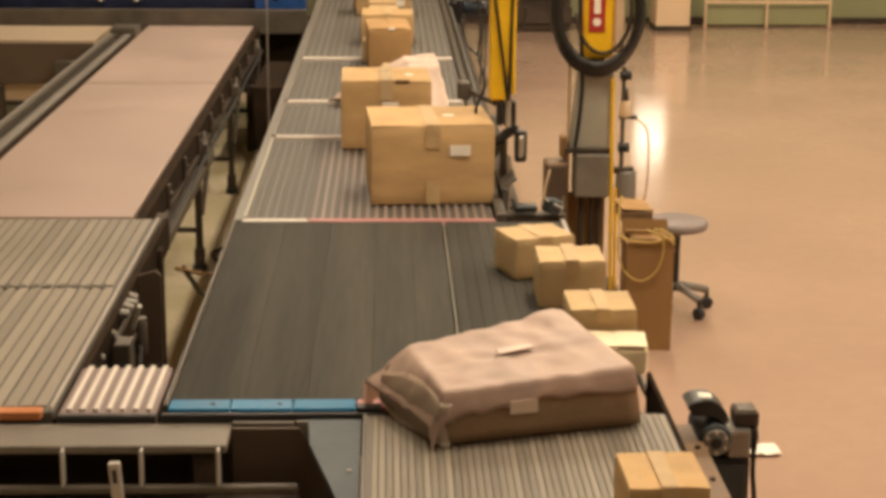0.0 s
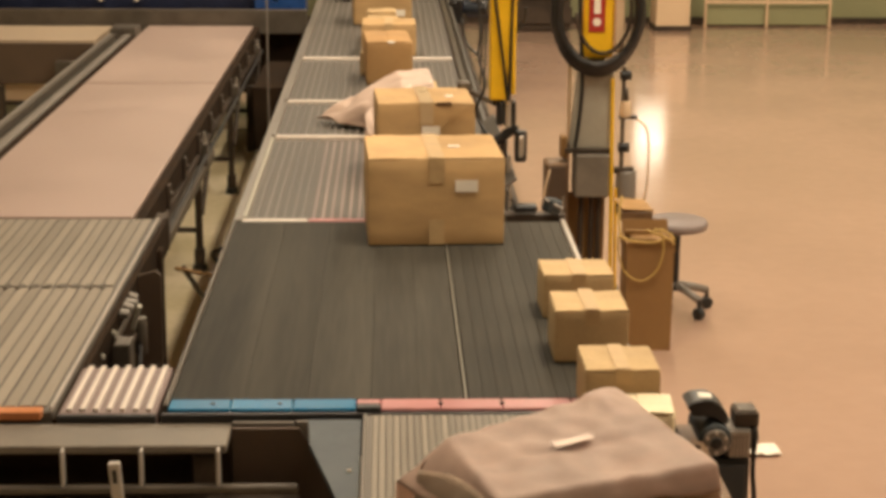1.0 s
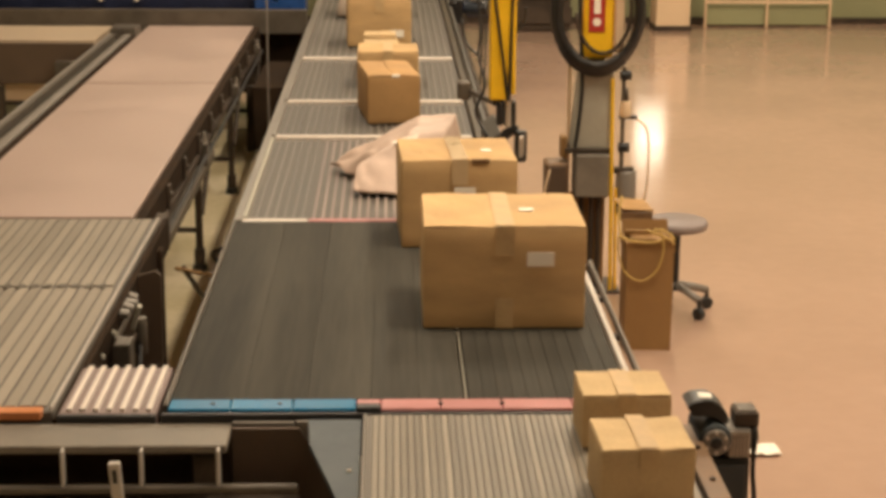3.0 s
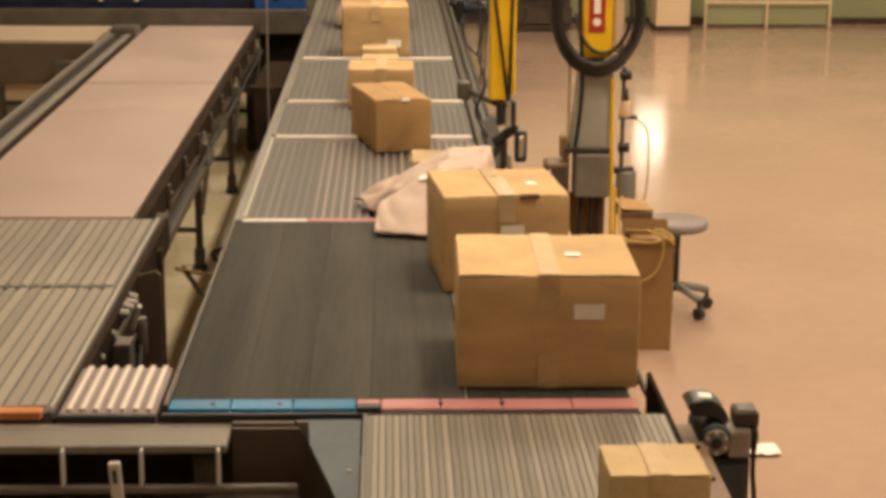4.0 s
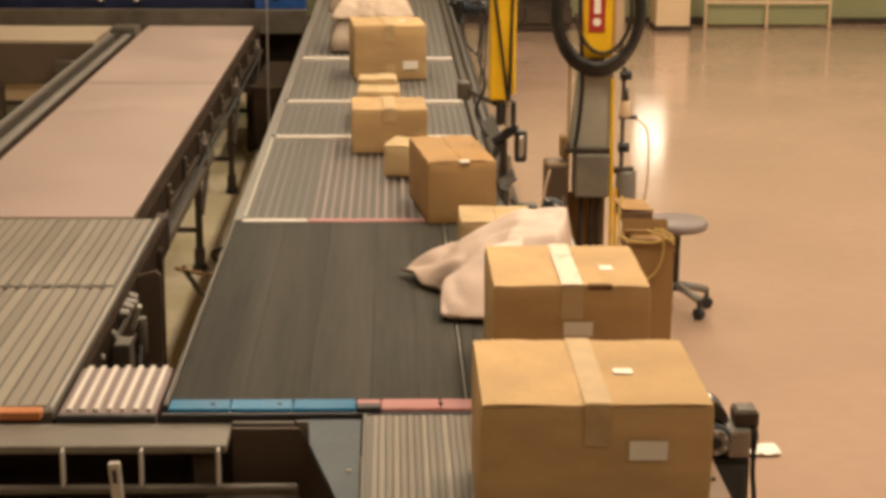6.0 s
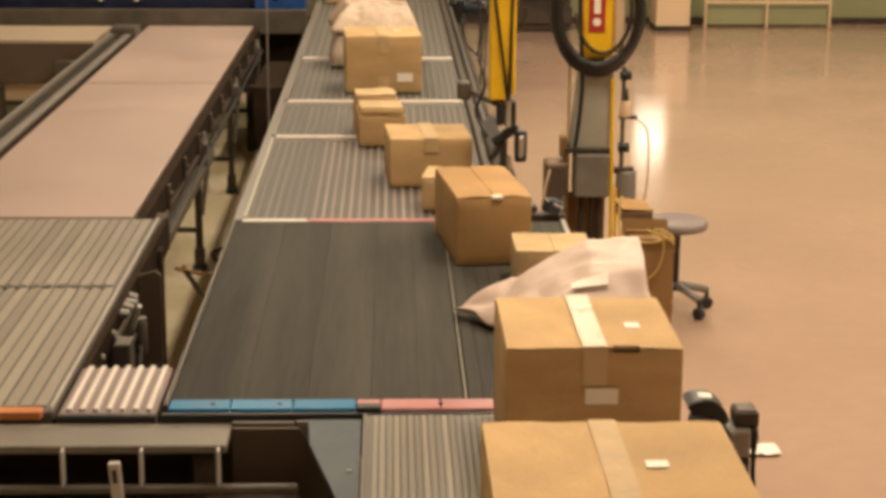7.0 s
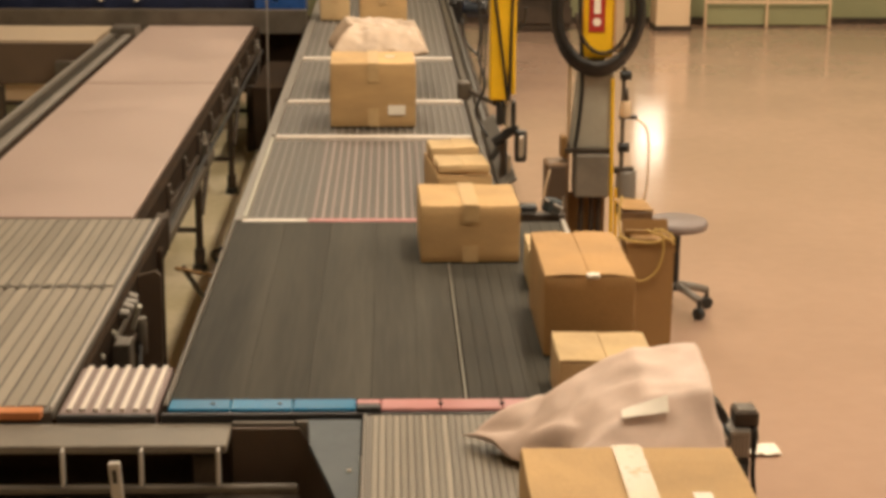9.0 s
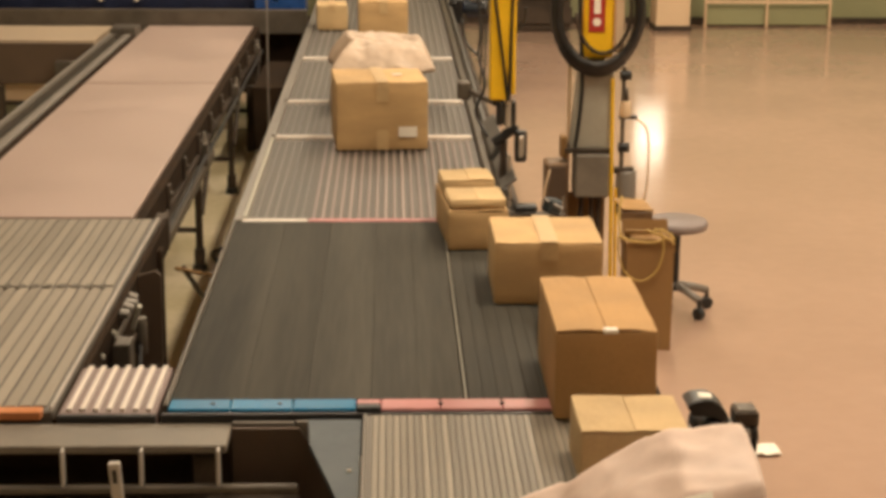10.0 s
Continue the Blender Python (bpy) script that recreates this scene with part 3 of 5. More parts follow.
def belt_drive():
    """The drive motor bolted to the side frame of the outfeed belt."""
    ob = thing("drive_motor", "black and silver drive motor with a labelled black cover", "motor")
    y = 4.93
    # domed cover, lower at its outer end
    bm = bmesh.new()
    side = [(0.897, 0.905), (0.922, 0.921), (0.965, 0.924), (0.993, 0.912), (1.018, 0.885), (1.030, 0.852), (1.008, 0.846), (0.985, 0.866), (0.945, 0.872), (0.915, 0.872)]
    near = [bm.verts.new((px, y - 0.055, pz)) for px, pz in side]
    far = [bm.verts.new((px, y + 0.055, pz)) for px, pz in side]
    bm.faces.new(near)
    bm.faces.new(far[::-1])
    for i in range(len(side)):
        j = (i + 1) % len(side)
        bm.faces.new((near[j], near[i], far[i], far[j]))
    bmesh.ops.recalc_face_normals(bm, faces=bm.faces)
    bmesh.ops.bevel(bm, geom=list(bm.edges), offset=0.004, segments=2, affect="EDGES")
    guard = part("belt_guard", bm, M_BLACK, ob, "domed black cover")
    part("guard_label", add_box(bmesh.new(), -0.02, 0.02, -0.03, 0.012, 0.0, 0.002, 0, pose(0.958, y, 0.9245, 0, 3, 0)), M_LABEL, guard, "white label")
    body = part("motor_body", add_cyl(bmesh.new(), (0.985, y - 0.075, 0.800), (0.985, y + 0.13, 0.800), 0.052, n=28, bevel=0.01), M_SLATE, ob, "slate blue motor body", True)
    part("flange", add_cyl(bmesh.new(), (0.985, y - 0.088, 0.800), (0.985, y - 0.075, 0.800), 0.040, n=24, bevel=0.004), M_STEEL, body, "grey end flange", True)
    part("shaft_cap", add_cyl(bmesh.new(), (0.985, y - 0.098, 0.800), (0.985, y - 0.088, 0.800), 0.018, n=16, bevel=0.003), M_BLACK, body, "black shaft cap", True)
    for k in range(6):
        t = radians(30 + 60 * k)
        part("bolt", add_cyl(bmesh.new(), (0.985 + 0.032 * math.cos(t), y - 0.094, 0.80 + 0.032 * math.sin(t)), (0.985 + 0.032 * math.cos(t), y - 0.087, 0.80 + 0.032 * math.sin(t)), 0.005, n=8), M_ALU, body)
    # finned silver housing across the motor
    housing = part("housing", add_box(bmesh.new(), 1.022, 1.098, y - 0.06, y + 0.06, 0.742, 0.832, 0.010, seg=2), M_STEEL, ob, "silver grey finned housing")
    fin = finish("cooling_fin", add_box(bmesh.new(), -0.0025, 0.0025, -0.012, 0.0, -0.042, 0.04, 0.001), M_ALU)
    pieces("cooling_fin", fin, [(1.034 + 0.0105 * k, y - 0.0595, 0.788) for k in range(6)], housing)
    part("end_bell", add_cyl(bmesh.new(), (1.098, y, 0.787), (1.125, y, 0.787), 0.042, 0.034, 20, 0.006), M_STEEL_DARK, ob, "dark end bell", True)
    part("gear_box", add_box(bmesh.new(), 0.968, 1.098, y - 0.06, y + 0.07, 0.590, 0.738, 0.014, seg=2), M_BLACK, ob, "black gear box")
    part("gear_cover", add_box(bmesh.new(), 0.985, 1.082, y - 0.068, y - 0.061, 0.607, 0.72, 0.003), M_SLATE, ob, "slate gear cover")
    part("mounting_arm", add_box(bmesh.new(), 0.886, 0.967, y - 0.02, y + 0.06, 0.62, 0.70, 0.005), M_STEEL_DARK, ob, "dark mounting arm")
    box = part("terminal_box", add_box(bmesh.new(), 1.048, 1.122, y - 0.045, y + 0.045, 0.834, 0.880, 0.008, seg=2), M_STEEL_DARK, ob, "dark terminal box")
    part("cover_plate", add_box(bmesh.new(), 1.056, 1.114, y - 0.036, y + 0.036, 0.8805, 0.885, 0.002), M_STEEL_MID, box, "grey cover plate")
    for px in (1.061, 1.109):
        for py in (-0.03, 0.03):
            part("screw", add_cyl(bmesh.new(), (px, y + py, 0.884), (px, y + py, 0.888), 0.0035, n=8), M_ALU, box)
    part("cable_gland", add_cyl(bmesh.new(), (1.112, y - 0.04, 0.790), (1.108, y - 0.03, 0.838), 0.013, n=14), M_BLACK, ob, "black cable gland", True)
    part("cable", add_tube(bmesh.new(), curve([(1.112, y - 0.045, 0.80), (1.108, y - 0.05, 0.70), (1.118, y - 0.05, 0.58), (1.13, y - 0.04, 0.3), (1.10, y, 0.012)]), 0.008, 8), M_BLACK, ob, "black cable", True)
    return ob


belt_drive()
mount = thing("motor_bracket", "brown steel shelf bracket beside the outfeed belt", "bracket")
block("plate", 0.862, 0.95, 4.40, 5.01, 0.785, 0.80, M_BRACKET, mount)
block("web", 0.862, 0.875, 4.46, 4.99, 0.60, 0.784, M_STEEL_DARK, mount, "dark web")
for y in (4.55, 4.80):
    rod("bolt", (0.92, y, 0.80), (0.92, y, 0.808), 0.009, M_STEEL_DARK, mount, n=8)

for gx, gy, gz, gt in ((0.10, 16.2, 0.93, 0), (0.30, 16.75, 1.42, 25), (0.12, 15.4, 0.93, -20)):
    gearmotor((gx + 0.55, gy, gz), gt, 1.0, "dark gear motor beside the infeed conveyor")
sup = thing("machine_housing", "dark navy machine housing beside the infeed belt", "machine")
block("housing", 0.62, 1.1, 16.6, 17.2, 0.70, 1.25, M_NAVY, sup)
for k in range(5):
    block("vent", 0.66 + 0.085 * k, 0.71 + 0.085 * k, 16.57, 16.599, 0.78, 1.1, M_BLACK, sup)
for x in (0.64, 1.08):
    for y in (16.65, 17.15):
        block("leg", x - 0.02, x + 0.02, y - 0.02, y + 0.02, 0, 0.70, M_STEEL_DARK, sup)
dark = thing("dark_cabinet", "dark brown machine cabinet behind the belt conveyor", "cabinet")
block("body", -1.04, -0.78, 12.9, 14.3, 0.12, 0.60, M_STEEL_SHADE, dark)
for y in (13.0, 14.2):
    block("foot", -1.0, -0.8, y - 0.04, y + 0.04, 0, 0.12, M_BLACK, dark)
pole = thing("thin_pole", "thin pale pole standing between the conveyors", "pole")
rod("shaft", (-0.88, 12.3, 0.01), (-0.88, 12.3, 2.4), 0.007, M_STEEL, pole, n=10)
rod("base", (-0.88, 12.3, 0.004), (-0.88, 12.3, 0.02), 0.08, M_STEEL_DARK, pole, n=16)
cord = thing("floor_cable", "dark cable lying on the concrete between the conveyors", "cable")
part("cable", add_tube(bmesh.new(), curve([(-1.02, 8.9, 0.012), (-0.95, 9.15, 0.012), (-0.86, 9.75, 0.012), (-0.78, 9.95, 0.012), (-0.70, 10.3, 0.012)], 10), 0.013, 8), M_STEEL_DARK, cord, "", True)
part("cable", add_tube(bmesh.new(), curve([(-1.05, 10.3, 0.012), (-0.92, 10.5, 0.012), (-0.86, 10.9, 0.012), (-0.80, 11.4, 0.012), (-0.84, 11.9, 0.012)], 10), 0.010, 8), M_STEEL_MID, cord, "", True)
hose = thing("floor_hose", "brown hose lying in loops on the floor", "hose")
part("hose", add_tube(bmesh.new(), curve([(-1.02, 8.2, 0.45), (-0.98, 8.6, 0.2), (-1.02, 9.2, 0.03), (-0.98, 9.75, 0.02), (-1.08, 10.15, 0.02), (-0.93, 10.35, 0.02), (-0.80, 10.7, 0.02)], 10), 0.014, 8), M_STEEL_DARK, hose, "", True)
part("hose", add_tube(bmesh.new(), curve([(-1.03, 8.0, 0.5), (-0.93, 8.8, 0.25), (-1.0, 9.9, 0.02), (-1.02, 10.6, 0.02), (-0.95, 11.1, 0.02)], 10), 0.010, 8), M_CARD_DARK, hose, "brown hose", True)


def sensor_bracket():
    ob = thing("sensor_bracket", "black photo sensor on a steel bracket", "sensor")
    block("base", 0.53, 0.80, 7.58, 7.66, 0.80, 0.862, M_STEEL_DARK, ob)
    block("sensor", 0.56, 0.67, 7.57, 7.63, 0.874, 0.91, M_BLACK, ob, "black sensor head", 0.01)
    part("clamp", add_box(bmesh.new(), -0.035, 0.035, -0.04, 0.04, -0.03, 0.035, 0.01, pose(0.735, 7.58, 0.905, 0, 12, 25)), M_SLATE, ob, "grey clamp")
    rod("pin", (0.70, 7.56, 0.94), (0.78, 7.53, 0.90), 0.009, M_STEEL, ob, "bright pin")
    return ob


sensor_bracket()


# ---- posts and stands beside the belt ----
def yellow_post():
    ob = thing("yellow_post", "yellow steel post with black cable clamps beside the belt", "post")
    y = 7.98
    part("column", add_box(bmesh.new(), 0.465, 0.565, y - 0.05, y + 0.05, 1.33, 3.2, 0.008), M_YELLOW, ob, "yellow painted column")
    part("flange", add_box(bmesh.new(), 0.567, 0.585, y - 0.06, y + 0.03, 1.36, 3.2, 0.004), M_YELLOW, ob, "yellow painted flange")
    part("clamp_block", add_box(bmesh.new(), 0.50, 0.535, y - 0.045, y + 0.03, 1.21, 1.328, 0.008), M_BLACK, ob, "black clamp block")
    part("clamp_rod", add_cyl(bmesh.new(), (0.552, y - 0.02, 1.20), (0.552, y - 0.02, 1.328), 0.016, n=14), M_ALU, ob, "bright rod")
    part("clamp_block", add_box(bmesh.new(), 0.572, 0.592, y - 0.03, y + 0.03, 1.21, 1.325, 0.006), M_BLACK, ob, "black clamp block")
    part("pivot", add_cyl(bmesh.new(), (0.49, y, 1.12), (0.60, y - 0.01, 1.20), 0.024, n=12), M_BLACK, ob, "black pivot")
    part("sensor_frame", add_box(bmesh.new(), 0.585, 0.645, y - 0.06, y - 0.02, 1.035, 1.19, 0.016, seg=2), M_BLACK, ob, "black sensor frame")
    part("sensor_window", add_box(bmesh.new(), 0.605, 0.63, y - 0.064, y - 0.058, 1.06, 1.165, 0.004), M_ALU, ob, "bright window")
    part("strut", add_cyl(bmesh.new(), (0.53, y, 0.80), (0.54, y, 1.13), 0.017, n=12), M_STEEL_DARK, ob, "dark strut")
    part("strut", add_cyl(bmesh.new(), (0.568, y - 0.02, 0.80), (0.565, y - 0.02, 1.06), 0.009, n=10), M_ALU, ob, "bright strut")
    part("link_arm", add_cyl(bmesh.new(), (0.54, y, 1.13), (0.50, y + 0.25, 1.0), 0.016, n=10), M_SLATE, ob, "grey link arm")
    cables = [[(0.475, y - 0.06, 1.9), (0.50, y - 0.058, 1.7), (0.535, y - 0.06, 1.45), (0.55, y - 0.05, 1.33)],
              [(0.575, y - 0.06, 1.95), (0.562, y - 0.058, 1.65), (0.556, y - 0.06, 1.33)],
              [(0.42, y + 0.3, 1.8), (0.435, y + 0.25, 1.62), (0.425, y + 0.2, 1.5), (0.45, y + 0.1, 1.38), (0.41, y + 0.1, 1.25), (0.46, y, 1.15)],
              [(0.35, y + 0.4, 1.66), (0.37, y + 0.35, 1.55), (0.43, y + 0.2, 1.50)],
              [(0.575, y + 0.1, 1.60), (0.63, y + 0.1, 1.68), (0.64, y + 0.1, 1.75)]]
    for c in cables:
        part("cable", add_tube(bmesh.new(), curve(c), 0.007, 6), M_BLACK, ob, "black cable", True)
    part("lens_box", add_box(bmesh.new(), 0.35, 0.42, y + 0.85, y + 0.92, 1.18, 1.28, 0.012), M_STEEL_MID, ob, "grey sensor box")
    part("lens_arm", add_cyl(bmesh.new(), (0.42, y + 0.9, 1.22), (0.50, y + 0.05, 1.30), 0.014, n=10), M_STEEL_DARK, ob, "dark arm")
    return ob


yellow_post()


def hose_stand():
    ob = thing("hose_stand", "grey utility stand with a coiled black hose and yellow pipe", "utility stand")
    y = 9.45
    # tapered grey column
    bm = bmesh.new()
    v = []
    for z, xa, xb in ((0.80, 1.005, 1.225), (1.30, 1.055, 1.24)):
        v.append([bm.verts.new(p) for p in ((xa, y - 0.06, z), (xb, y - 0.06, z), (xb, y + 0.08, z), (xa, y + 0.08, z))])
    for k in range(4):
        bm.faces.new((v[0][k], v[0][(k + 1) % 4], v[1][(k + 1) % 4], v[1][k]))
    bm.faces.new(v[0][::-1])
    bm.faces.new(v[1])
    bmesh.ops.bevel(bm, geom=list(bm.edges), offset=0.008, segments=1, affect="EDGES")
    part("column", bm, M_COLUMN, ob, "grey tapered column")
    block("post", 1.0, 1.02, y + 0.085, y + 0.11, 0.0, 1.35, M_CREAM, ob, "pale thin post")
    part("control_box", add_box(bmesh.new(), 1.03, 1.225, y - 0.13, y + 0.07, 0.55, 0.795, 0.01), M_BEAM, ob, "brown grey control box")
    block("shelf", 0.98, 1.23, y - 0.10, y + 0.08, 0.797, 0.822, M_STEEL_DARK, ob, "dark shelf")
    part("junction_cabinet", add_box(bmesh.new(), 0.87, 1.0, y - 0.09, y + 0.09, 0.10, 0.74, 0.012), M_BRACKET, ob, "brown junction cabinet")
    door = part("cabinet_door", add_box(bmesh.new(), 0.885, 0.985, y - 0.10, y - 0.0905, 0.30, 0.72, 0.003), M_UMBER, ob, "dark cabinet door")
    block("handle", 0.965, 0.975, y - 0.112, y - 0.101, 0.48, 0.56, M_ALU, door, "bright handle")
    block("bracket", 0.955, 0.99, y - 0.05, y + 0.05, 0.76, 0.88, M_CARD_DARK, ob, "brown bracket")
    for x in (1.075, 1.135, 1.175):
        rod("pipe", (x, y - 0.06, 0.0), (x, y - 0.05, 0.55), 0.016, M_STEEL_DARK, ob, "dark pipe")
    block("back_panel", 1.0, 1.22, y + 0.02, y + 0.06, 0.0, 0.549, M_CARD_DARK, ob, "brown back panel")
    # yellow pipe
    rod("yellow_pipe", (1.245, y - 0.12, 0.0), (1.225, y - 0.12, 1.22), 0.011, M_YELLOW, ob, "yellow pipe")
    rod("yellow_pipe", (1.275, y - 0.10, 0.0), (1.262, y - 0.10, 0.60), 0.009, M_YELLOW, ob, "yellow pipe")
    # hose coil and sign plate
    for k in range(4):
        rx, rz = 0.235 - 0.012 * (k % 2), 0.335 - 0.016 * k
        ring = [(1.135 + rx * math.cos(a), y - 0.10 - 0.018 * k, 1.585 + rz * math.sin(a)) for a in [2 * math.pi * i / 40 for i in range(40)]]
        part("hose_coil", add_tube(bmesh.new(), ring, 0.025, 8, True), M_BLACK, ob, "black hose", True)
    inner = [(1.165 + 0.15 * math.cos(t), y - 0.125, 1.60 + 0.24 * math.sin(t)) for t in [radians(185 + 9 * k) for k in range(22)]]
    part("thin_hose", add_tube(bmesh.new(), inner, 0.011, 8), M_STEEL_DARK, ob, "thin brown hose", True)
    part("sign_plate", add_box(bmesh.new(), 1.055, 1.225, y - 0.10, y - 0.062, 1.33, 2.0, 0.03, seg=2), M_YELLOW, ob, "yellow sign plate")
    part("plate_rim", add_box(bmesh.new(), 1.23, 1.285, y - 0.09, y - 0.055, 1.36, 2.0, 0.012), M_CREAM, ob, "pale plate rim")
    part("warning_panel", add_box(bmesh.new(), 1.085, 1.175, y - 0.109, y - 0.1005, 1.475, 1.76, 0.002), M_RED, ob, "red warning panel")
    part("warning_mark", add_box(bmesh.new(), 1.112, 1.148, y - 0.113, y - 0.1095, 1.575, 1.70, 0.006), M_LABEL, ob, "white bar mark")
    part("warning_mark", add_cyl(bmesh.new(), (1.13, y - 0.113, 1.53), (1.13, y - 0.1095, 1.53), 0.022, n=20), M_LABEL, ob, "white dot mark")
    block("hanger", 1.09, 1.19, y - 0.06, y + 0.06, 1.30, 2.2, M_STEEL, ob, "grey hanger")
    part("hose_drop", add_tube(bmesh.new(), curve([(1.03, y - 0.11, 1.75), (1.045, y - 0.10, 1.45), (1.06, y - 0.09, 1.2), (1.05, y - 0.09, 1.0), (1.03, y - 0.09, 0.83)]), 0.011, 8), M_BLACK, ob, "black hose", True)
    # air regulator
    part("regulator_bowl", add_cyl(bmesh.new(), (1.305, y - 0.08, 1.0), (1.305, y - 0.08, 1.09), 0.034, 0.026, 16, 0.006), M_CREAM, ob, "cloudy regulator bowl", True)
    part("regulator_head", add_cyl(bmesh.new(), (1.305, y - 0.08, 1.09), (1.30, y - 0.08, 1.16), 0.018, n=14), M_STEEL_DARK, ob, "dark regulator head", True)
    for z in (1.235, 0.83, 1.0):
        part("valve", add_cyl(bmesh.new(), (1.27, y - 0.09, z), (1.37 if z == 1.0 else 1.33, y - 0.09, z), 0.028 if z != 1.0 else 0.012, n=14, bevel=0.003), M_BLACK, ob, "black valve", True)
    rod("manifold", (1.292, y - 0.085, 0.70), (1.292, y - 0.085, 1.28), 0.012, M_STEEL_MID, ob, "dark manifold pipe")
    rod("elbow", (1.25, y - 0.08, 0.70), (1.36, y - 0.08, 0.70), 0.02, M_STEEL_DARK, ob, "dark elbow")
    part("canister", add_cyl(bmesh.new(), (1.325, y - 0.06, 0.46), (1.325, y - 0.06, 0.695), 0.058, n=20, bevel=0.012), M_STEEL, ob, "grey canister", True)
    part("thin_cable", add_tube(bmesh.new(), curve([(1.36, y - 0.09, 1.0), (1.43, y - 0.1, 0.92), (1.44, y - 0.1, 0.7), (1.42, y - 0.1, 0.5), (1.37, y - 0.1, 0.38)]), 0.006, 6), M_CREAM, ob, "pale thin cable", True)
    part("thin_cable", add_tube(bmesh.new(), curve([(0.88, y - 0.22, 0.73), (0.85, y - 0.24, 0.6), (0.855, y - 0.22, 0.45), (0.90, y - 0.2, 0.36)]), 0.006, 6), M_CREAM, ob, "pale thin cable", True)
    block("base_plate", 0.98, 1.3, y - 0.16, y + 0.16, 0, 0.015, M_STEEL_DARK, ob, "dark base plate")
    return ob


hose_stand()


def stool():
    ob = thing("work_stool", "grey padded work stool on a five-star castor base", "stool", at=(1.545, 8.95, 0))
    bm = add_cyl(bmesh.new(), (0, 0, 0.462), (0, 0, 0.518), 0.17, n=32, bevel=0.022)
    part("seat", bm, M_SEAT, ob, "grey vinyl seat", True)
    rod("gas_column", (0, 0, 0.12), (0, 0, 0.462), 0.025, M_BLACK, ob, "black column")
    for k in range(5):
        a = radians(-56 + 72 * k)
        c, s = math.cos(a), math.sin(a)
        arm = part("base_arm", add_tube(bmesh.new(), [(0.02 * c, 0.02 * s, 0.15), (0.10 * c, 0.10 * s, 0.135), (0.20 * c, 0.20 * s, 0.105)], 0.022, 8), M_STEEL, ob, "grey base arm", True)
        part("castor", add_cyl(bmesh.new(), (0.20 * c - 0.02 * s, 0.20 * s + 0.02 * c, 0.033), (0.20 * c + 0.02 * s, 0.20 * s - 0.02 * c, 0.033), 0.033, n=16, bevel=0.006), M_BLACK, arm, "black castor", True)
        rod("castor_stem", (0.20 * c, 0.20 * s, 0.05), (0.20 * c, 0.20 * s, 0.11), 0.012, M_BLACK, arm)
    return ob


stool()


def waste_box():
    ob = thing("open_carton", "tall brown carton with open flaps and yellow cable", "carton", at=(1.30, 8.36, 0))
    w, d, h, t = 0.118, 0.11, 0.56, 0.006
    for x0, x1, y0, y1 in ((-w, w, -d, -d + t), (-w, w, d - t, d), (-w, -w + t, -d + t, d - t), (w - t, w, -d + t, d - t)):
        block("side", x0, x1, y0, y1, 0.004, h, M_CARD_DARK, ob, bevel=0)
    block("bottom", -w, w, -d, d, 0, 0.004, M_CARD_DARK, ob, bevel=0)
    for x, a in ((-w - 0.002, -178), (w + 0.002, 178)):
        part("flap", add_box(bmesh.new(), -0.002, 0.002, -d, d, 0, 0.05, 0, pose(x, 0, h, 0, a, 0)), M_CARD_DARK, ob, "folded flap")
    part("flap", add_box(bmesh.new(), -w, w, -0.003, 0.003, 0, 0.07, 0.001, pose(0, d - 0.006, h, -12, 0, 3)), M_CARD_DARK, ob, "bent flap")
    part("flap", add_box(bmesh.new(), -w + 0.01, w * 0.3, -0.003, 0.003, 0, 0.055, 0.001, pose(0, 0.02, h - 0.01, 28, 0, -12)), M_CARD, ob, "bent flap")
    wad = add_box(bmesh.new(), -0.09, 0.09, -0.085, 0.085, 0.50, 0.575, 0)
    bmesh.ops.subdivide_edges(wad, edges=list(wad.edges), cuts=5, use_grid_fill=True)
    for v in wad.verts:
        v.co += 0.014 * noise.noise_vector(v.co * 22)
    part("paper_wad", wad, M_CARD_DARK, ob, "crumpled brown paper")
    f = -d - 0.012
    loop = curve([(-0.165, f, 0.60), (-0.16, f, 0.50), (-0.125, f - 0.004, 0.41), (-0.045, f - 0.004, 0.37), (0.03, f - 0.004, 0.42), (0.062, f, 0.52), (0.05, f, 0.61), (0.02, f + 0.03, 0.63)], 10)
    part("cable", add_tube(bmesh.new(), loop, 0.0048, 6), M_YCABLE, ob, "yellow cable", True)
    for c in ([(-0.165, f, 0.60), (-0.10, f, 0.575), (0.0, f, 0.565), (0.07, f, 0.585)], [(-0.02, -d + 0.02, 0.62), (0.04, f, 0.605), (0.10, f, 0.575), (0.112, f, 0.555)], [(0.0, -d + 0.02, 0.61), (0.05, f, 0.63), (0.10, f, 0.60), (0.115, f, 0.58)], [(-0.155, f, 0.59), (-0.16, f + 0.05, 0.7), (-0.14, f + 0.1, 0.78)]):
        part("cable", add_tube(bmesh.new(), curve(c), 0.0062, 6), M_YCABLE, ob, "yellow cable", True)
    return ob


waste_box()
tray = thing("parts_tray", "brown tray on a low stand behind the carton", "tray")
block("tray", 1.205, 1.375, 8.70, 8.90, 0.565, 0.615, M_BRACKET, tray)
part("cover", add_box(bmesh.new(), -0.085, 0.085, -0.10, 0.10, -0.004, 0.004, 0.002, pose(1.285, 8.80, 0.632, 4, 5, 8)), M_CARD_RED, tray, "loose brown sheet")
block("stand", 1.26, 1.32, 8.78, 8.86, 0, 0.564, M_STEEL_DARK, tray)

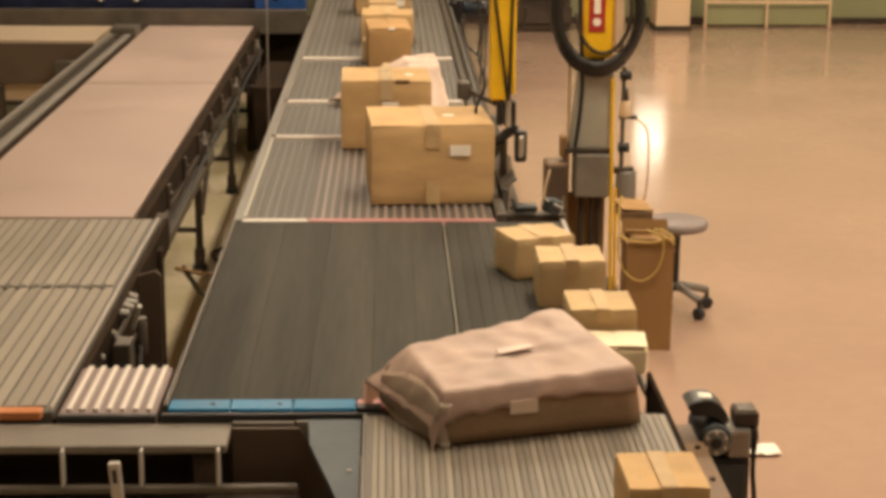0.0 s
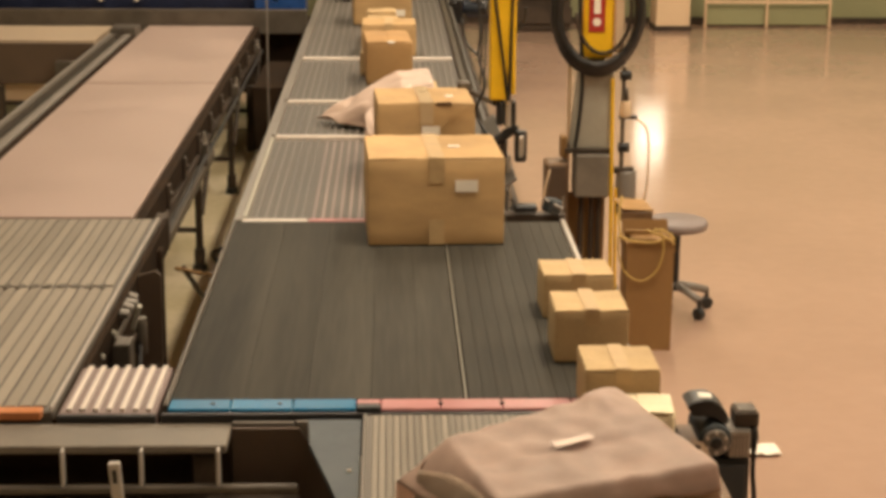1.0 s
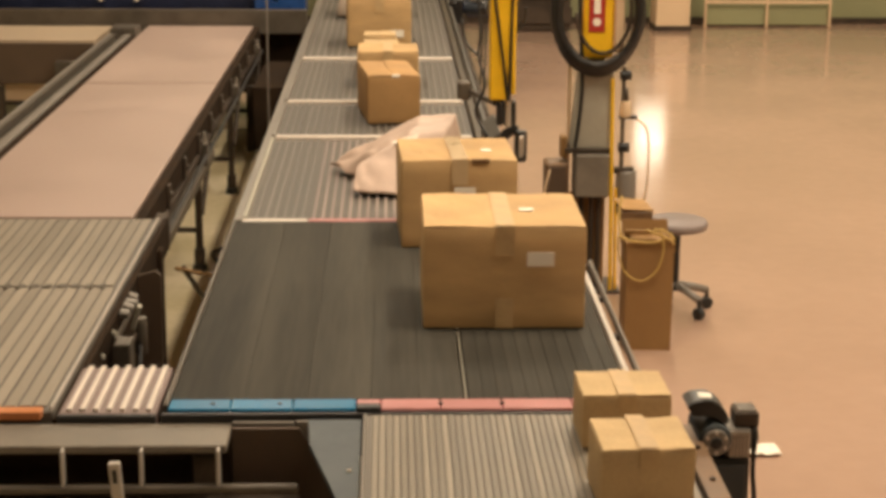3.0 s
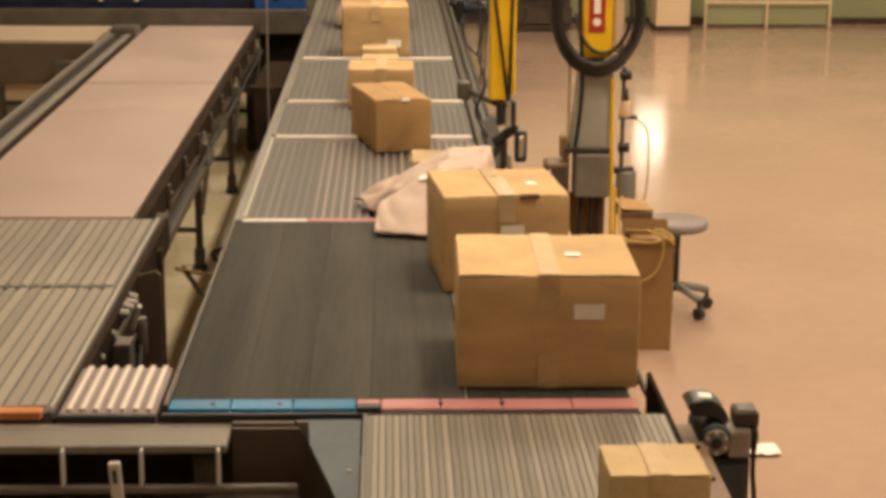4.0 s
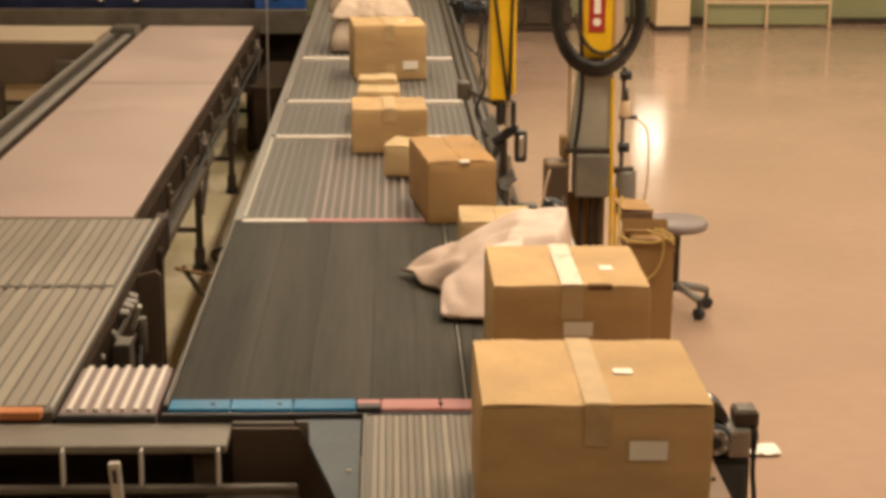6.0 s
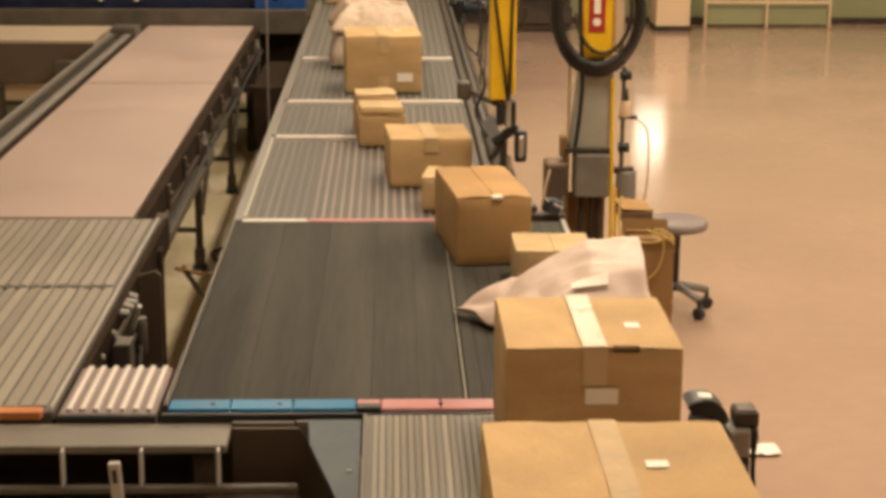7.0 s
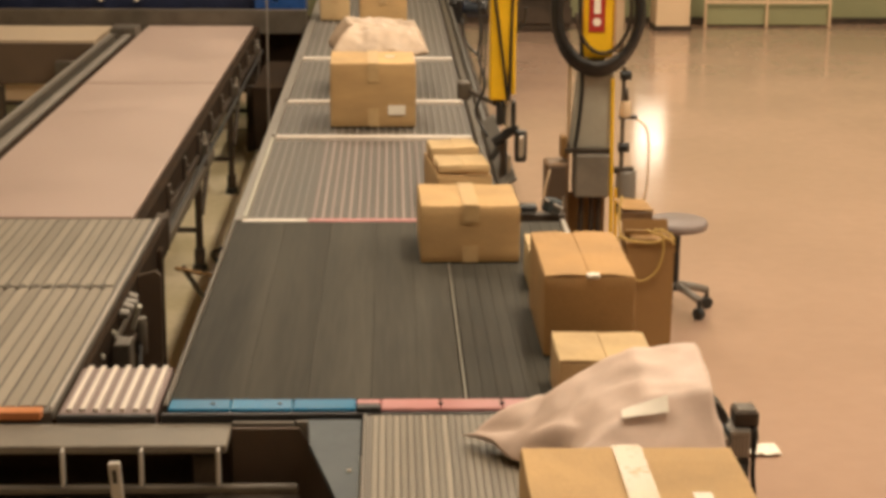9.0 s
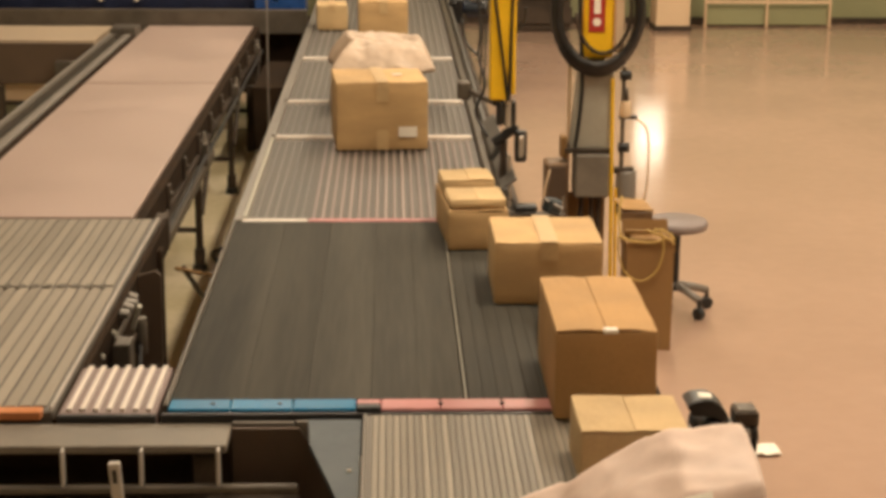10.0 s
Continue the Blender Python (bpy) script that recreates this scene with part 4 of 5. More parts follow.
bm = bmesh.new()
g = bmesh.ops.create_grid(bm, x_segments=10, y_segments=8, size=0.5)["verts"]
for vv in g:
    vv.co.z = 0.016 + 0.014 * noise.noise(vv.co * 5)
    vv.co.x *= 0.15
    vv.co.y *= 0.12
bmesh.ops.solidify(bm, geom=list(bm.faces), thickness=0.002)
scrap = part("paper_scrap", bm, M_LABEL, None, "", True)
scrap.location = (1.58, 6.82, 0)
tagged(scrap, "crumpled white paper lying on the floor", "paper")

# ---- far end of the hall ----
cab = thing("storage_cabinet", "cream storage cabinet with a dark plinth", "cabinet")
block("body", 3.3, 3.72, 21.2, 21.7, 0.06, 0.92, M_CREAM, cab)
block("plinth", 3.28, 3.74, 21.18, 21.7, 0.0, 0.058, M_STEEL_DARK, cab)
crate = thing("dark_crate", "dark brown crate near the far wall", "crate")
block("body", 1.50, 2.22, 21.1, 21.8, 0.02, 1.0, M_STEEL_DARK, crate)
for z in (0.1, 0.4, 0.7):
    block("slat", 1.48, 2.24, 21.07, 21.098, z, z + 0.2, M_STEEL_DARK, crate)
rack = thing("storage_rack", "long cream framed rack with olive panels at the far wall", "rack")
for x in (3.98, 4.76, 5.56):
    block("upright", x - 0.014, x + 0.014, 21.55, 21.6, 0, 1.2, M_CREAM, rack)
block("rail", 3.98, 5.56, 21.555, 21.595, 0.30, 0.34, M_CREAM, rack)
block("panel", 3.98, 5.56, 21.62, 21.66, 0.03, 0.26, M_WALL, rack)
structure(block("baseboard", -8.9, 10.9, 21.96, 21.996, 0.0, 0.08, M_STEEL_DARK), "dark baseboard along the far wall")


# ---- parcels ----
def carton(w, d, h, mat, label, tape=True, front_label=None, top_label=None, seed=0, tape_mat=None, soft=0.012, tear=None, scuff=None):
    """A closed carton: origin at the middle of its base, the front towards -y."""
    rnd = random.Random(seed)
    ob = thing("cardboard_box", label, "box", "parcels on the belt")
    bm = add_box(bmesh.new(), -w / 2, w / 2, -d / 2, d / 2, 0.001, h - 0.006, 0)
    bmesh.ops.subdivide_edges(bm, edges=list(bm.edges), cuts=5, use_grid_fill=True)
    for v in bm.verts:
        bulge = (1 - (2 * v.co.x / w) ** 2) * (1 - (2 * (v.co.z - h / 2) / h) ** 2)
        side = (1 - (2 * v.co.y / d) ** 2) * (1 - (2 * (v.co.z - h / 2) / h) ** 2)
        if abs(abs(v.co.y) - d / 2) < 1e-4:
            v.co.y += math.copysign(0.006 * bulge, v.co.y)
        if abs(abs(v.co.x) - w / 2) < 1e-4:
            v.co.x += math.copysign(0.006 * side, v.co.x)
    for v in bm.verts:
        if v.co.z > 0.01:
            v.co += 0.0035 * noise.noise_vector(v.co * 6 + Vector((seed * 1.7, 0, 0))) * min(1, v.co.z / (0.5 * h))
    sharp = [e for e in bm.edges if len(e.link_faces) == 2 and e.calc_face_angle(0) > 1.0]
    bmesh.ops.bevel(bm, geom=sharp, offset=soft * 0.5, segments=2, affect="EDGES", profile=0.5)
    part("body", bm, mat, ob, "", True).data.set_sharp_from_angle(angle=0.6)
    # two top flaps that meet along the seam
    for s in (-1, 1):
        f = add_box(bmesh.new(), 0.0012, w / 2 - 0.002, -d / 2 + 0.002, d / 2 - 0.002, 0, 0.005, 0)
        bmesh.ops.subdivide_edges(f, edges=[e for e in f.edges if e.calc_length() > 0.02], cuts=4, use_grid_fill=True)
        sag = rnd.uniform(-0.004, 0.008)
        for v in f.verts:
            u = v.co.x / (w / 2)
            v.co.z += sag * (u * (1 - u)) * 2 + 0.0045 * noise.noise((v.co.x * 11 + seed, v.co.y * 11, s)) - 0.008 * max(0.0, noise.noise((v.co.x * 5, seed * 2.3, s * 3.0))) * (abs(v.co.y) / (d / 2)) ** 4
            v.co.x *= s
        if s < 0:
            bmesh.ops.reverse_faces(f, faces=f.faces)
        fl = part("flap", f, mat, ob)
        fl.location.z = h - 0.005
    top = h + 0.0035
    if tape:
        tw = min(0.066, w * 0.2)
        tm = tape_mat or M_TAPE
        bm = add_box(bmesh.new(), -tw / 2, tw / 2, -d / 2 - 0.001, d / 2 + 0.001, top, top + 0.0015)
        part("tape", bm, tm, ob, "shiny packing tape")
        part("tape", add_box(bmesh.new(), -tw / 2, tw / 2, -d / 2 - 0.0105, -d / 2 - 0.008, h * 0.72, top + 0.001), tm, ob, "shiny packing tape")
        part("tape", add_box(bmesh.new(), -tw / 2, tw / 2, -d / 2 - 0.0105, -d / 2 - 0.008, 0.004, h * 0.3), tm, ob, "shiny packing tape")
    if tear:
        x, tw = tear
        part("torn_edge", add_box(bmesh.new(), x - tw / 2, x + tw / 2, -d / 2 - 0.0085, -d / 2 + 0.012, h - 0.012, h + 0.0045, 0.004), M_TEAR, ob, "dark torn edge")
    if scuff:
        x, tw = scuff
        part("scuff", add_box(bmesh.new(), x - tw / 2, x + tw / 2, -d / 2 - 0.0085, -d / 2 + 0.02, h - 0.010, h + 0.0050, 0.004), M_LABEL, ob, "pale scuffed edge")
    if front_label:
        x, z, lw, lh = front_label
        part("label", add_box(bmesh.new(), x - lw / 2, x + lw / 2, -d / 2 - 0.0125, -d / 2 - 0.0105, z - lh / 2, z + lh / 2), M_LABEL, ob, "white paper label")
    if top_label:
        x, y, lw, lh = top_label
        part("label", add_box(bmesh.new(), x - lw / 2, x + lw / 2, y - lh / 2, y + lh / 2, top + 0.001, top + 0.0025), M_LABEL, ob, "white paper label")
    return ob


def bag(w, d, h, mat, label, seed=0, label_at=None, edge=(0.5, 0.3, 0.3, 0.3), tilt=(0.0, 0.0), tip=0.0, cut=0.0, soft=0.75, crease=0.10, notch=0.0):
    """A filled plastic bag with slack edges. edge: how far the load stands in from the left, right, front and back; tip: how far the left end is drawn to a point."""
    ob = thing("plastic_bag", label, "bag", "parcels on the belt")
    bm = bmesh.new()
    nx, ny = 56, 44

    def shape(u, v, up):
        wob = 0.10 * noise.noise((u * 1.7 + seed, v * 1.7, 2.0))
        slopes = ((u + 1) / edge[0], (1 - u) / edge[1], (v + 1) / edge[2], (1 - v) / edge[3])
        prof = max(0.0, min(1.0, *[s * (1 + wob) for s in slopes]))
        prof = prof ** soft
        fold = abs(noise.noise((u * 2.4 + v * 1.2 + seed, v * 1.6 - u, 4.0)))
        fine = noise.noise((u * 7 + seed, v * 7, 3.1))
        lift = h * prof * (1 + tilt[0] * u + tilt[1] * v) * (1 - crease * fold + 0.15 * crease * fine)
        rag = 1 + 0.05 * noise.noise((u * 2.0, v * 2.0, seed + 5.0))
        x = u * w / 2 * rag
        y = v * d / 2 * rag
        if u < 0:
            x += cut * (1 - v) / 2 * u * u
            y *= 1 - tip * u * u
        x += notch * math.exp(-((v + 0.1) / 0.28) ** 2) * ((1 - u) / 2) ** 3
        hem = 0.012 + 0.045 * (1 - prof) * abs(noise.noise((u * 2.5 + seed, v * 2.5, 1.0)))
        return Vector((x, y, hem + lift)) if up else Vector((x, y, hem * (1 - prof) + 0.002))

    top = [[bm.verts.new(shape(2 * i / nx - 1, 2 * j / ny - 1, True)) for i in range(nx + 1)] for j in range(ny + 1)]
    low = [[top[j][i] if i in (0, nx) or j in (0, ny) else bm.verts.new(shape(2 * i / nx - 1, 2 * j / ny - 1, False)) for i in range(nx + 1)] for j in range(ny + 1)]
    for j in range(ny):
        for i in range(nx):
            bm.faces.new((top[j][i], top[j][i + 1], top[j + 1][i + 1], top[j + 1][i]))
            bm.faces.new((low[j][i], low[j + 1][i], low[j + 1][i + 1], low[j][i + 1]))
    part("sack", bm, mat, ob, smooth=True)
    for u0, v0, lw, lh in label_at or ():
        bm = bmesh.new()
        du, dv = lw / w, lh / d
        c = [shape(u0 + a * du, v0 + e * dv, True) for a, e in ((-1, -1), (1, -1), (-1, 1), (1, 1))]
        flat = [[(c[0] * (1 - i / 6) + c[1] * i / 6) * (1 - j / 4) + (c[2] * (1 - i / 6) + c[3] * i / 6) * j / 4 for i in range(7)] for j in range(5)]
        rise = 0.004 + max(shape(u0 + (i / 3 - 1) * du, v0 + (j / 2 - 1) * dv, True).z - flat[j][i].z for i in range(7) for j in range(5))
        rows = [[bm.verts.new(p + (Vector((0, -0.010, 0)) if v0 < -0.9 else Vector((0, -0.003, min(0.03, rise))))) for p in line] for line in flat]
        for j in range(4):
            for i in range(6):
                bm.faces.new((rows[j][i], rows[j][i + 1], rows[j + 1][i + 1], rows[j + 1][i]))
        part("label", bm, M_LABEL, ob, "white paper label", True)
    return ob


def wrapped_load():
    """A brown load in slack film: origin at the front end of its base, the front along x, narrower at that end."""
    ob = thing("plastic_bag", "large pinkish plastic bag around a brown load", "bag", "parcels on the belt")
    low = [Vector(p) for p in ((0.0, 0.0, 0.002), (0.64, 0.0, 0.002), (0.64, 0.58, 0.002), (0.04, 0.40, 0.002))]
    top = [Vector(p) for p in ((0.02, 0.012, 0.150), (0.615, 0.012, 0.172), (0.615, 0.60, 0.178), (0.03, 0.405, 0.168))]

    def patch(c, u, v):
        return (c[0] * (1 - u) + c[1] * u) * (1 - v) + (c[3] * (1 - u) + c[2] * u) * v

    # the load, a soft-edged block seen through the film
    bm = bmesh.new()
    n, rings = 14, []
    for k in range(5):
        c = [a.lerp(b, 0.83 * k / 4) for a, b in zip(low, top)]
        line = [patch(c, i / n, 0) for i in range(n)] + [patch(c, 1, i / n) for i in range(n)] + [patch(c, 1 - i / n, 1) for i in range(n)] + [patch(c, 0, 1 - i / n) for i in range(n)]
        mid = patch(c, 0.5, 0.5)
        rings.append([bm.verts.new(mid + (p - mid) * (0.985 + 0.015 * math.sin(math.pi * k / 4) + 0.02 * noise.noise(p * 6))) for p in line])
    for p, q in zip(rings, rings[1:]):
        for i in range(len(p)):
            j = (i + 1) % len(p)
            bm.faces.new((p[i], p[j], q[j], q[i]))
    bm.faces.new(rings[0][::-1])
    bm.faces.new(rings[-1])
    part("load", bm, M_LOAD, ob, "brown load seen through the film", True)

    # the top sheet, which hangs over the sides and runs out into a tail at the narrow end
    def sheet(u, v):
        p = patch(top, min(1, max(0, u)), min(1, max(0, v)))
        left, right, front, back = max(0, -u), max(0, u - 1), max(0, -v), max(0, v - 1)
        p = p + Vector((0, 0, 0.010))
        taper = 0.35 + 0.65 * min(1, max(0, v)) ** 1.5
        p += Vector((-0.50 * left * taper, -0.05 * left * (1 - v), -0.38 * left))
        p += Vector((0.06 * right, 0, -0.30 * right))
        sag = 1.0 + 0.7 * max(0.0, 1 - abs(u - 0.02) / 0.12) - 0.25 * math.sin(3.1 * u) + 0.5 * noise.noise((u * 5, 0.4, 2.0))
        p += Vector((0, -0.12 * min(front, 0.12) - 0.05 * front, -0.42 * front * sag))
        p += Vector((0, 0.05 * back, -0.5 * back))
        inner = min(1, max(0, min(u, 1 - u, v, 1 - v)) * 6)
        fold = abs(noise.noise((u * 2.2 + 0.8 * v, v * 1.8 - 0.7 * u, 4.0)))
        dip = 0.012 * math.exp(-((v - 0.55 + 0.12 * u) / 0.06) ** 2) * math.exp(-((u - 0.55) / 0.35) ** 2)
        rise = 0.020 * math.exp(-((u - 0.86) / 0.10) ** 2 - ((v - 0.9) / 0.2) ** 2)
        crimp = 0.006 * noise.noise((u * 9, v * 7, 1.0)) * (1 + 3 * (left + right + front))
        return p + Vector((0, 0, -0.018 * fold * inner - dip + rise + crimp))

    bm = bmesh.new()
    nu, nv = 64, 48
    grid = [[bm.verts.new(sheet(-0.28 + 1.42 * i / nu, -0.16 + 1.36 * j / nv)) for i in range(nu + 1)] for j in range(nv + 1)]
    for j in range(nv):
        for i in range(nu):
            bm.faces.new((grid[j][i], grid[j][i + 1], grid[j + 1][i + 1], grid[j + 1][i]))
    bmesh.ops.solidify(bm, geom=list(bm.faces), thickness=0.0015)
    part("film_top", bm, M_BAG, ob, "slack pinkish film", True)

    # the narrow end, drawn together under the tail
    bm = bmesh.new()
    foot = curve([(0.035, -0.010, 0.002), (0.0, -0.006, 0.002), (-0.02, 0.10, 0.002), (-0.055, 0.24, 0.002), (-0.05, 0.36, 0.002), (0.03, 0.415, 0.002)], 8)
    head = curve([(0.04, -0.002, 0.125), (0.01, 0.004, 0.130), (0.0, 0.10, 0.150), (-0.02, 0.24, 0.145), (-0.06, 0.36, 0.120), (0.02, 0.41, 0.150)], 8)
    wall = []
    for k in range(9):
        f = k / 8
        wall.append([bm.verts.new(a.lerp(b, f) + Vector((-0.016 * math.sin(math.pi * f), 0, 0)) + 0.014 * math.sin(math.pi * f) * noise.noise_vector((a.x * 9, a.y * 12, f * 2.5))) for a, b in zip(foot, head)])
    for p, q in zip(wall, wall[1:]):
        for i in range(len(p) - 1):
            bm.faces.new((p[i], p[i + 1], q[i + 1], q[i]))
    bmesh.ops.solidify(bm, geom=list(bm.faces), thickness=0.0015)
    part("film_end", bm, M_BAG_GREY, ob, "gathered grey film", True)
    part("label", add_box(bmesh.new(), 0.215, 0.30, -0.014, -0.010, 0.078, 0.118), M_BAG_LABEL, ob, "pale label")
    part("label", add_box(bmesh.new(), -0.06, 0.06, -0.016, 0.016, 0, 0.0025, 0, pose(0.33, 0.27, 0.181, 2, -2, 10)), M_BAG_LABEL, ob, "pale label under the film")
    return ob


SPEED = 0.66


def ride(ob, w, d, rows, z=BELT + 0.004):
    """Key a parcel by rows of seconds, the left end and the distance of its front edge, and its turn."""
    rows = sorted(rows)
    t, x, y, a = rows[0]
    if t > 0:
        rows.insert(0, (0.0, x, y + SPEED * t, a))
    t, x, y, a = rows[-1]
    if t < 10:
        rows.append((10.0, x, y - SPEED * (10 - t), a))
    keys = []
    for t, x, y, a in rows:
        c, s = math.cos(radians(a)), math.sin(radians(a))
        keys.append((t, pose(x + c * w / 2 - s * d / 2, y + s * w / 2 + c * d / 2, z, 0, 0, a)))
    walk(ob, keys)


def parcels():
    """Every parcel with its size and its way."""
    out = []

    def box(w, d, h, mat, label, rows, up=0.0, **more):
        out.append((carton(w, d, h, mat, label, seed=len(out), **more), w, d, rows, up))

    box(0.57, 0.53, 0.37, M_CARD, "large brown cardboard box with a white label and centre tape",
        [(0, -.087, 7.73, 3.4), (0.5, -.088, 7.31, 3), (1, -.091, 6.97, 2.6), (1.5, -.082, 6.66, 2), (2, -.053, 6.365, 1.2), (2.5, .030, 6.08, .5), (4, .213, 5.145, -1), (4.5, .218, 4.81, -1), (5, .22, 4.535, -.8), (5.5, .225, 4.25, -.5), (6.9, .215, 3.36, 0)],
        front_label=(0.125, 0.255, 0.095, 0.05), top_label=(0.09, -0.02, 0.05, 0.04))
    box(0.482, 0.50, 0.37, M_CARD, "square brown cardboard box with shiny tape and white labels",
        [(0, -.26, 9.08, 1), (0.5, -.19, 8.72, 2), (1, -.06, 8.35, 3), (1.5, -.025, 8.02, 2), (2.5, .015, 7.29, 1), (4, .20, 6.25, 6), (4.5, .312, 5.90, 6), (5, .316, 5.62, 1), (5.5, .315, 5.32, 0), (7, .312, 4.40, 0), (7.5, .306, 4.06, 0), (8, .308, 3.78, 0), (8.5, .295, 3.48, 0)],
        front_label=(0.02, 0.235, 0.09, 0.045), top_label=(0.125, -0.06, 0.04, 0.05), tape_mat=M_LABEL_TAPE, tear=(0.085, 0.075))
    box(0.305, 0.60, 0.28, M_CARD_RED, "long reddish brown cardboard box",
        [(0, -.152, 12.03, 3), (1, -.155, 11.32, 3), (2, -.15, 10.60, 2), (2.5, -.15, 10.24, 3), (4, -.075, 8.97, 14), (4.5, .06, 8.53, 14), (5, .163, 8.10, 10), (5.5, .165, 7.72, 8), (7, .265, 6.64, 7), (7.5, .408, 6.34, 7), (8, .503, 6.09, 0), (9, .512, 5.47, 0), (10, .492, 4.85, 0)], tape=False, scuff=(0.01, 0.045))
    box(0.40, 0.42, 0.235, M_CARD, "medium brown cardboard box with centre tape",
        [(0, -.22, 13.3, 0), (2.5, -.20, 11.6, 0), (4, -.255, 10.40, 0), (4.5, -.245, 10.03, 1), (5, -.255, 9.68, 1), (5.5, -.25, 9.33, 1), (7, .0, 8.12, 4), (7.5, .075, 7.68, 2), (8, .09, 7.33, 1), (8.5, .093, 7.00, 1), (9, .123, 6.69, 1), (9.5, .233, 6.39, 1), (10, .385, 6.09, 0)])
    box(0.49, 0.52, 0.365, M_CARD, "large brown cardboard box with a low white label",
[(0, -.30, 15.3, 4), (4, -.35, 12.62, 2), (4.5, -.36, 12.36, 3), (5.5, -.24, 11.78, 5), (7, -.285, 10.95, 3), (7.5, -.32, 10.68, 1), (8, -.318, 10.42, 0), (8.5, -.325, 10.12, 0), (9, -.342, 9.74, 1), (9.5, -.325, 9.39, 3), (10, -.285, 9.03, 5)],
        front_label=(0.135, 0.10, 0.10, 0.055), top_label=(0.1, 0.0, 0.05, 0.04))
    box(0.245, 0.26, 0.16, M_CARD_PALE, "small pale cardboard box with soft corners",
        [(0, -.20, 12.3, 0), (5.5, -.085, 8.72, -14), (7, .14, 7.60, -8), (7.5, .232, 7.22, 0), (8, .235, 6.91, 2), (8.5, .345, 6.55, 1), (9, .525, 6.27, 0), (10, .54, 5.62, 0)], tape=False, soft=0.03)
    long_way = [(0, -.18, 13.9, 0), (4, -.19, 11.02, 0), (5.5, -.19, 9.98, 0), (6.8, -.185, 9.28, 2), (7, -.165, 9.15, 5), (7.5, -.03, 8.77, 13), (8, .09, 8.44, 18), (8.5, .18, 8.03, 14), (9, .215, 7.60, 5), (9.5, .23, 7.24, 4), (10, .243, 6.89, 4)]
    box(0.25, 0.58, 0.165, M_CARD, "long low brown cardboard box with two flat packets on top", long_way, tape=False)

    def on_top(dx, dy):
        return [(t, x + dx * math.cos(radians(a)) - dy * math.sin(radians(a)), y + dx * math.sin(radians(a)) + dy * math.cos(radians(a)), a) for t, x, y, a in long_way]

    box(0.235, 0.25, 0.035, M_CARD_PALE, "flat pale packet lying on a long box", on_top(0.008, 0.02), up=0.173, tape=False, soft=0.01)
    box(0.225, 0.24, 0.060, M_CARD_PALE, "flat pale packet lying on a long box", on_top(0.005, 0.30), up=0.173, tape=False, soft=0.02)
    box(0.245, 0.245, 0.18, M_CARD_PALE, "small square cardboard box with tape",
        [(0, .544, 6.03, 0), (1, .543, 5.40, 0), (2.5, .546, 4.45, 2)])
    box(0.255, 0.22, 0.16, M_CARD_PALE, "small cardboard box with tape",
        [(0, .485, 6.42, 19), (0.2, .525, 6.33, 10), (0.4, .54, 6.26, 2), (1, .550, 5.91, 1), (2.5, .548, 4.92, 1), (4, .551, 4.00, 1)])
    box(0.225, 0.24, 0.16, M_CARD_PALE, "small cardboard box beside a cream packet",
        [(0, .600, 5.47, 0), (1, .582, 4.84, 0), (2.5, .590, 3.88, 2)])
    box(0.295, 0.29, 0.16, M_CARD_PALE, "flat pale cardboard box with plain top",
        [(0, -.05, 10.9, 0), (4.5, .12, 7.60, 0), (5.5, .19, 6.97, 0), (7, .475, 6.25, 0), (8, .51, 5.59, 0), (9, .512, 4.93, 0), (10, .512, 4.32, 0)], tape=False)
    box(0.205, 0.24, 0.16, M_CARD, "small cardboard box near the end of the outfeed",
        [(0, .587, 3.92, 1)])
    box(0.205, 0.17, 0.10, M_WHITE_PACK, "cream coloured soft packet",
        [(0, .625, 5.27, -6), (1, .612, 4.64, -5), (2.5, .62, 3.67, -4)], tape=False, soft=0.04)
    box(0.38, 0.45, 0.33, M_CARD, "brown cardboard box at the rear of the queue",
        [(0, -.26, 20.2, 0), (10, -.24, 13.3, 2)])
    box(0.25, 0.40, 0.20, M_CARD_PALE, "pale cardboard box at the rear of the queue",
        [(0, -.60, 20.8, 0), (10, -.60, 14.2, 3)])

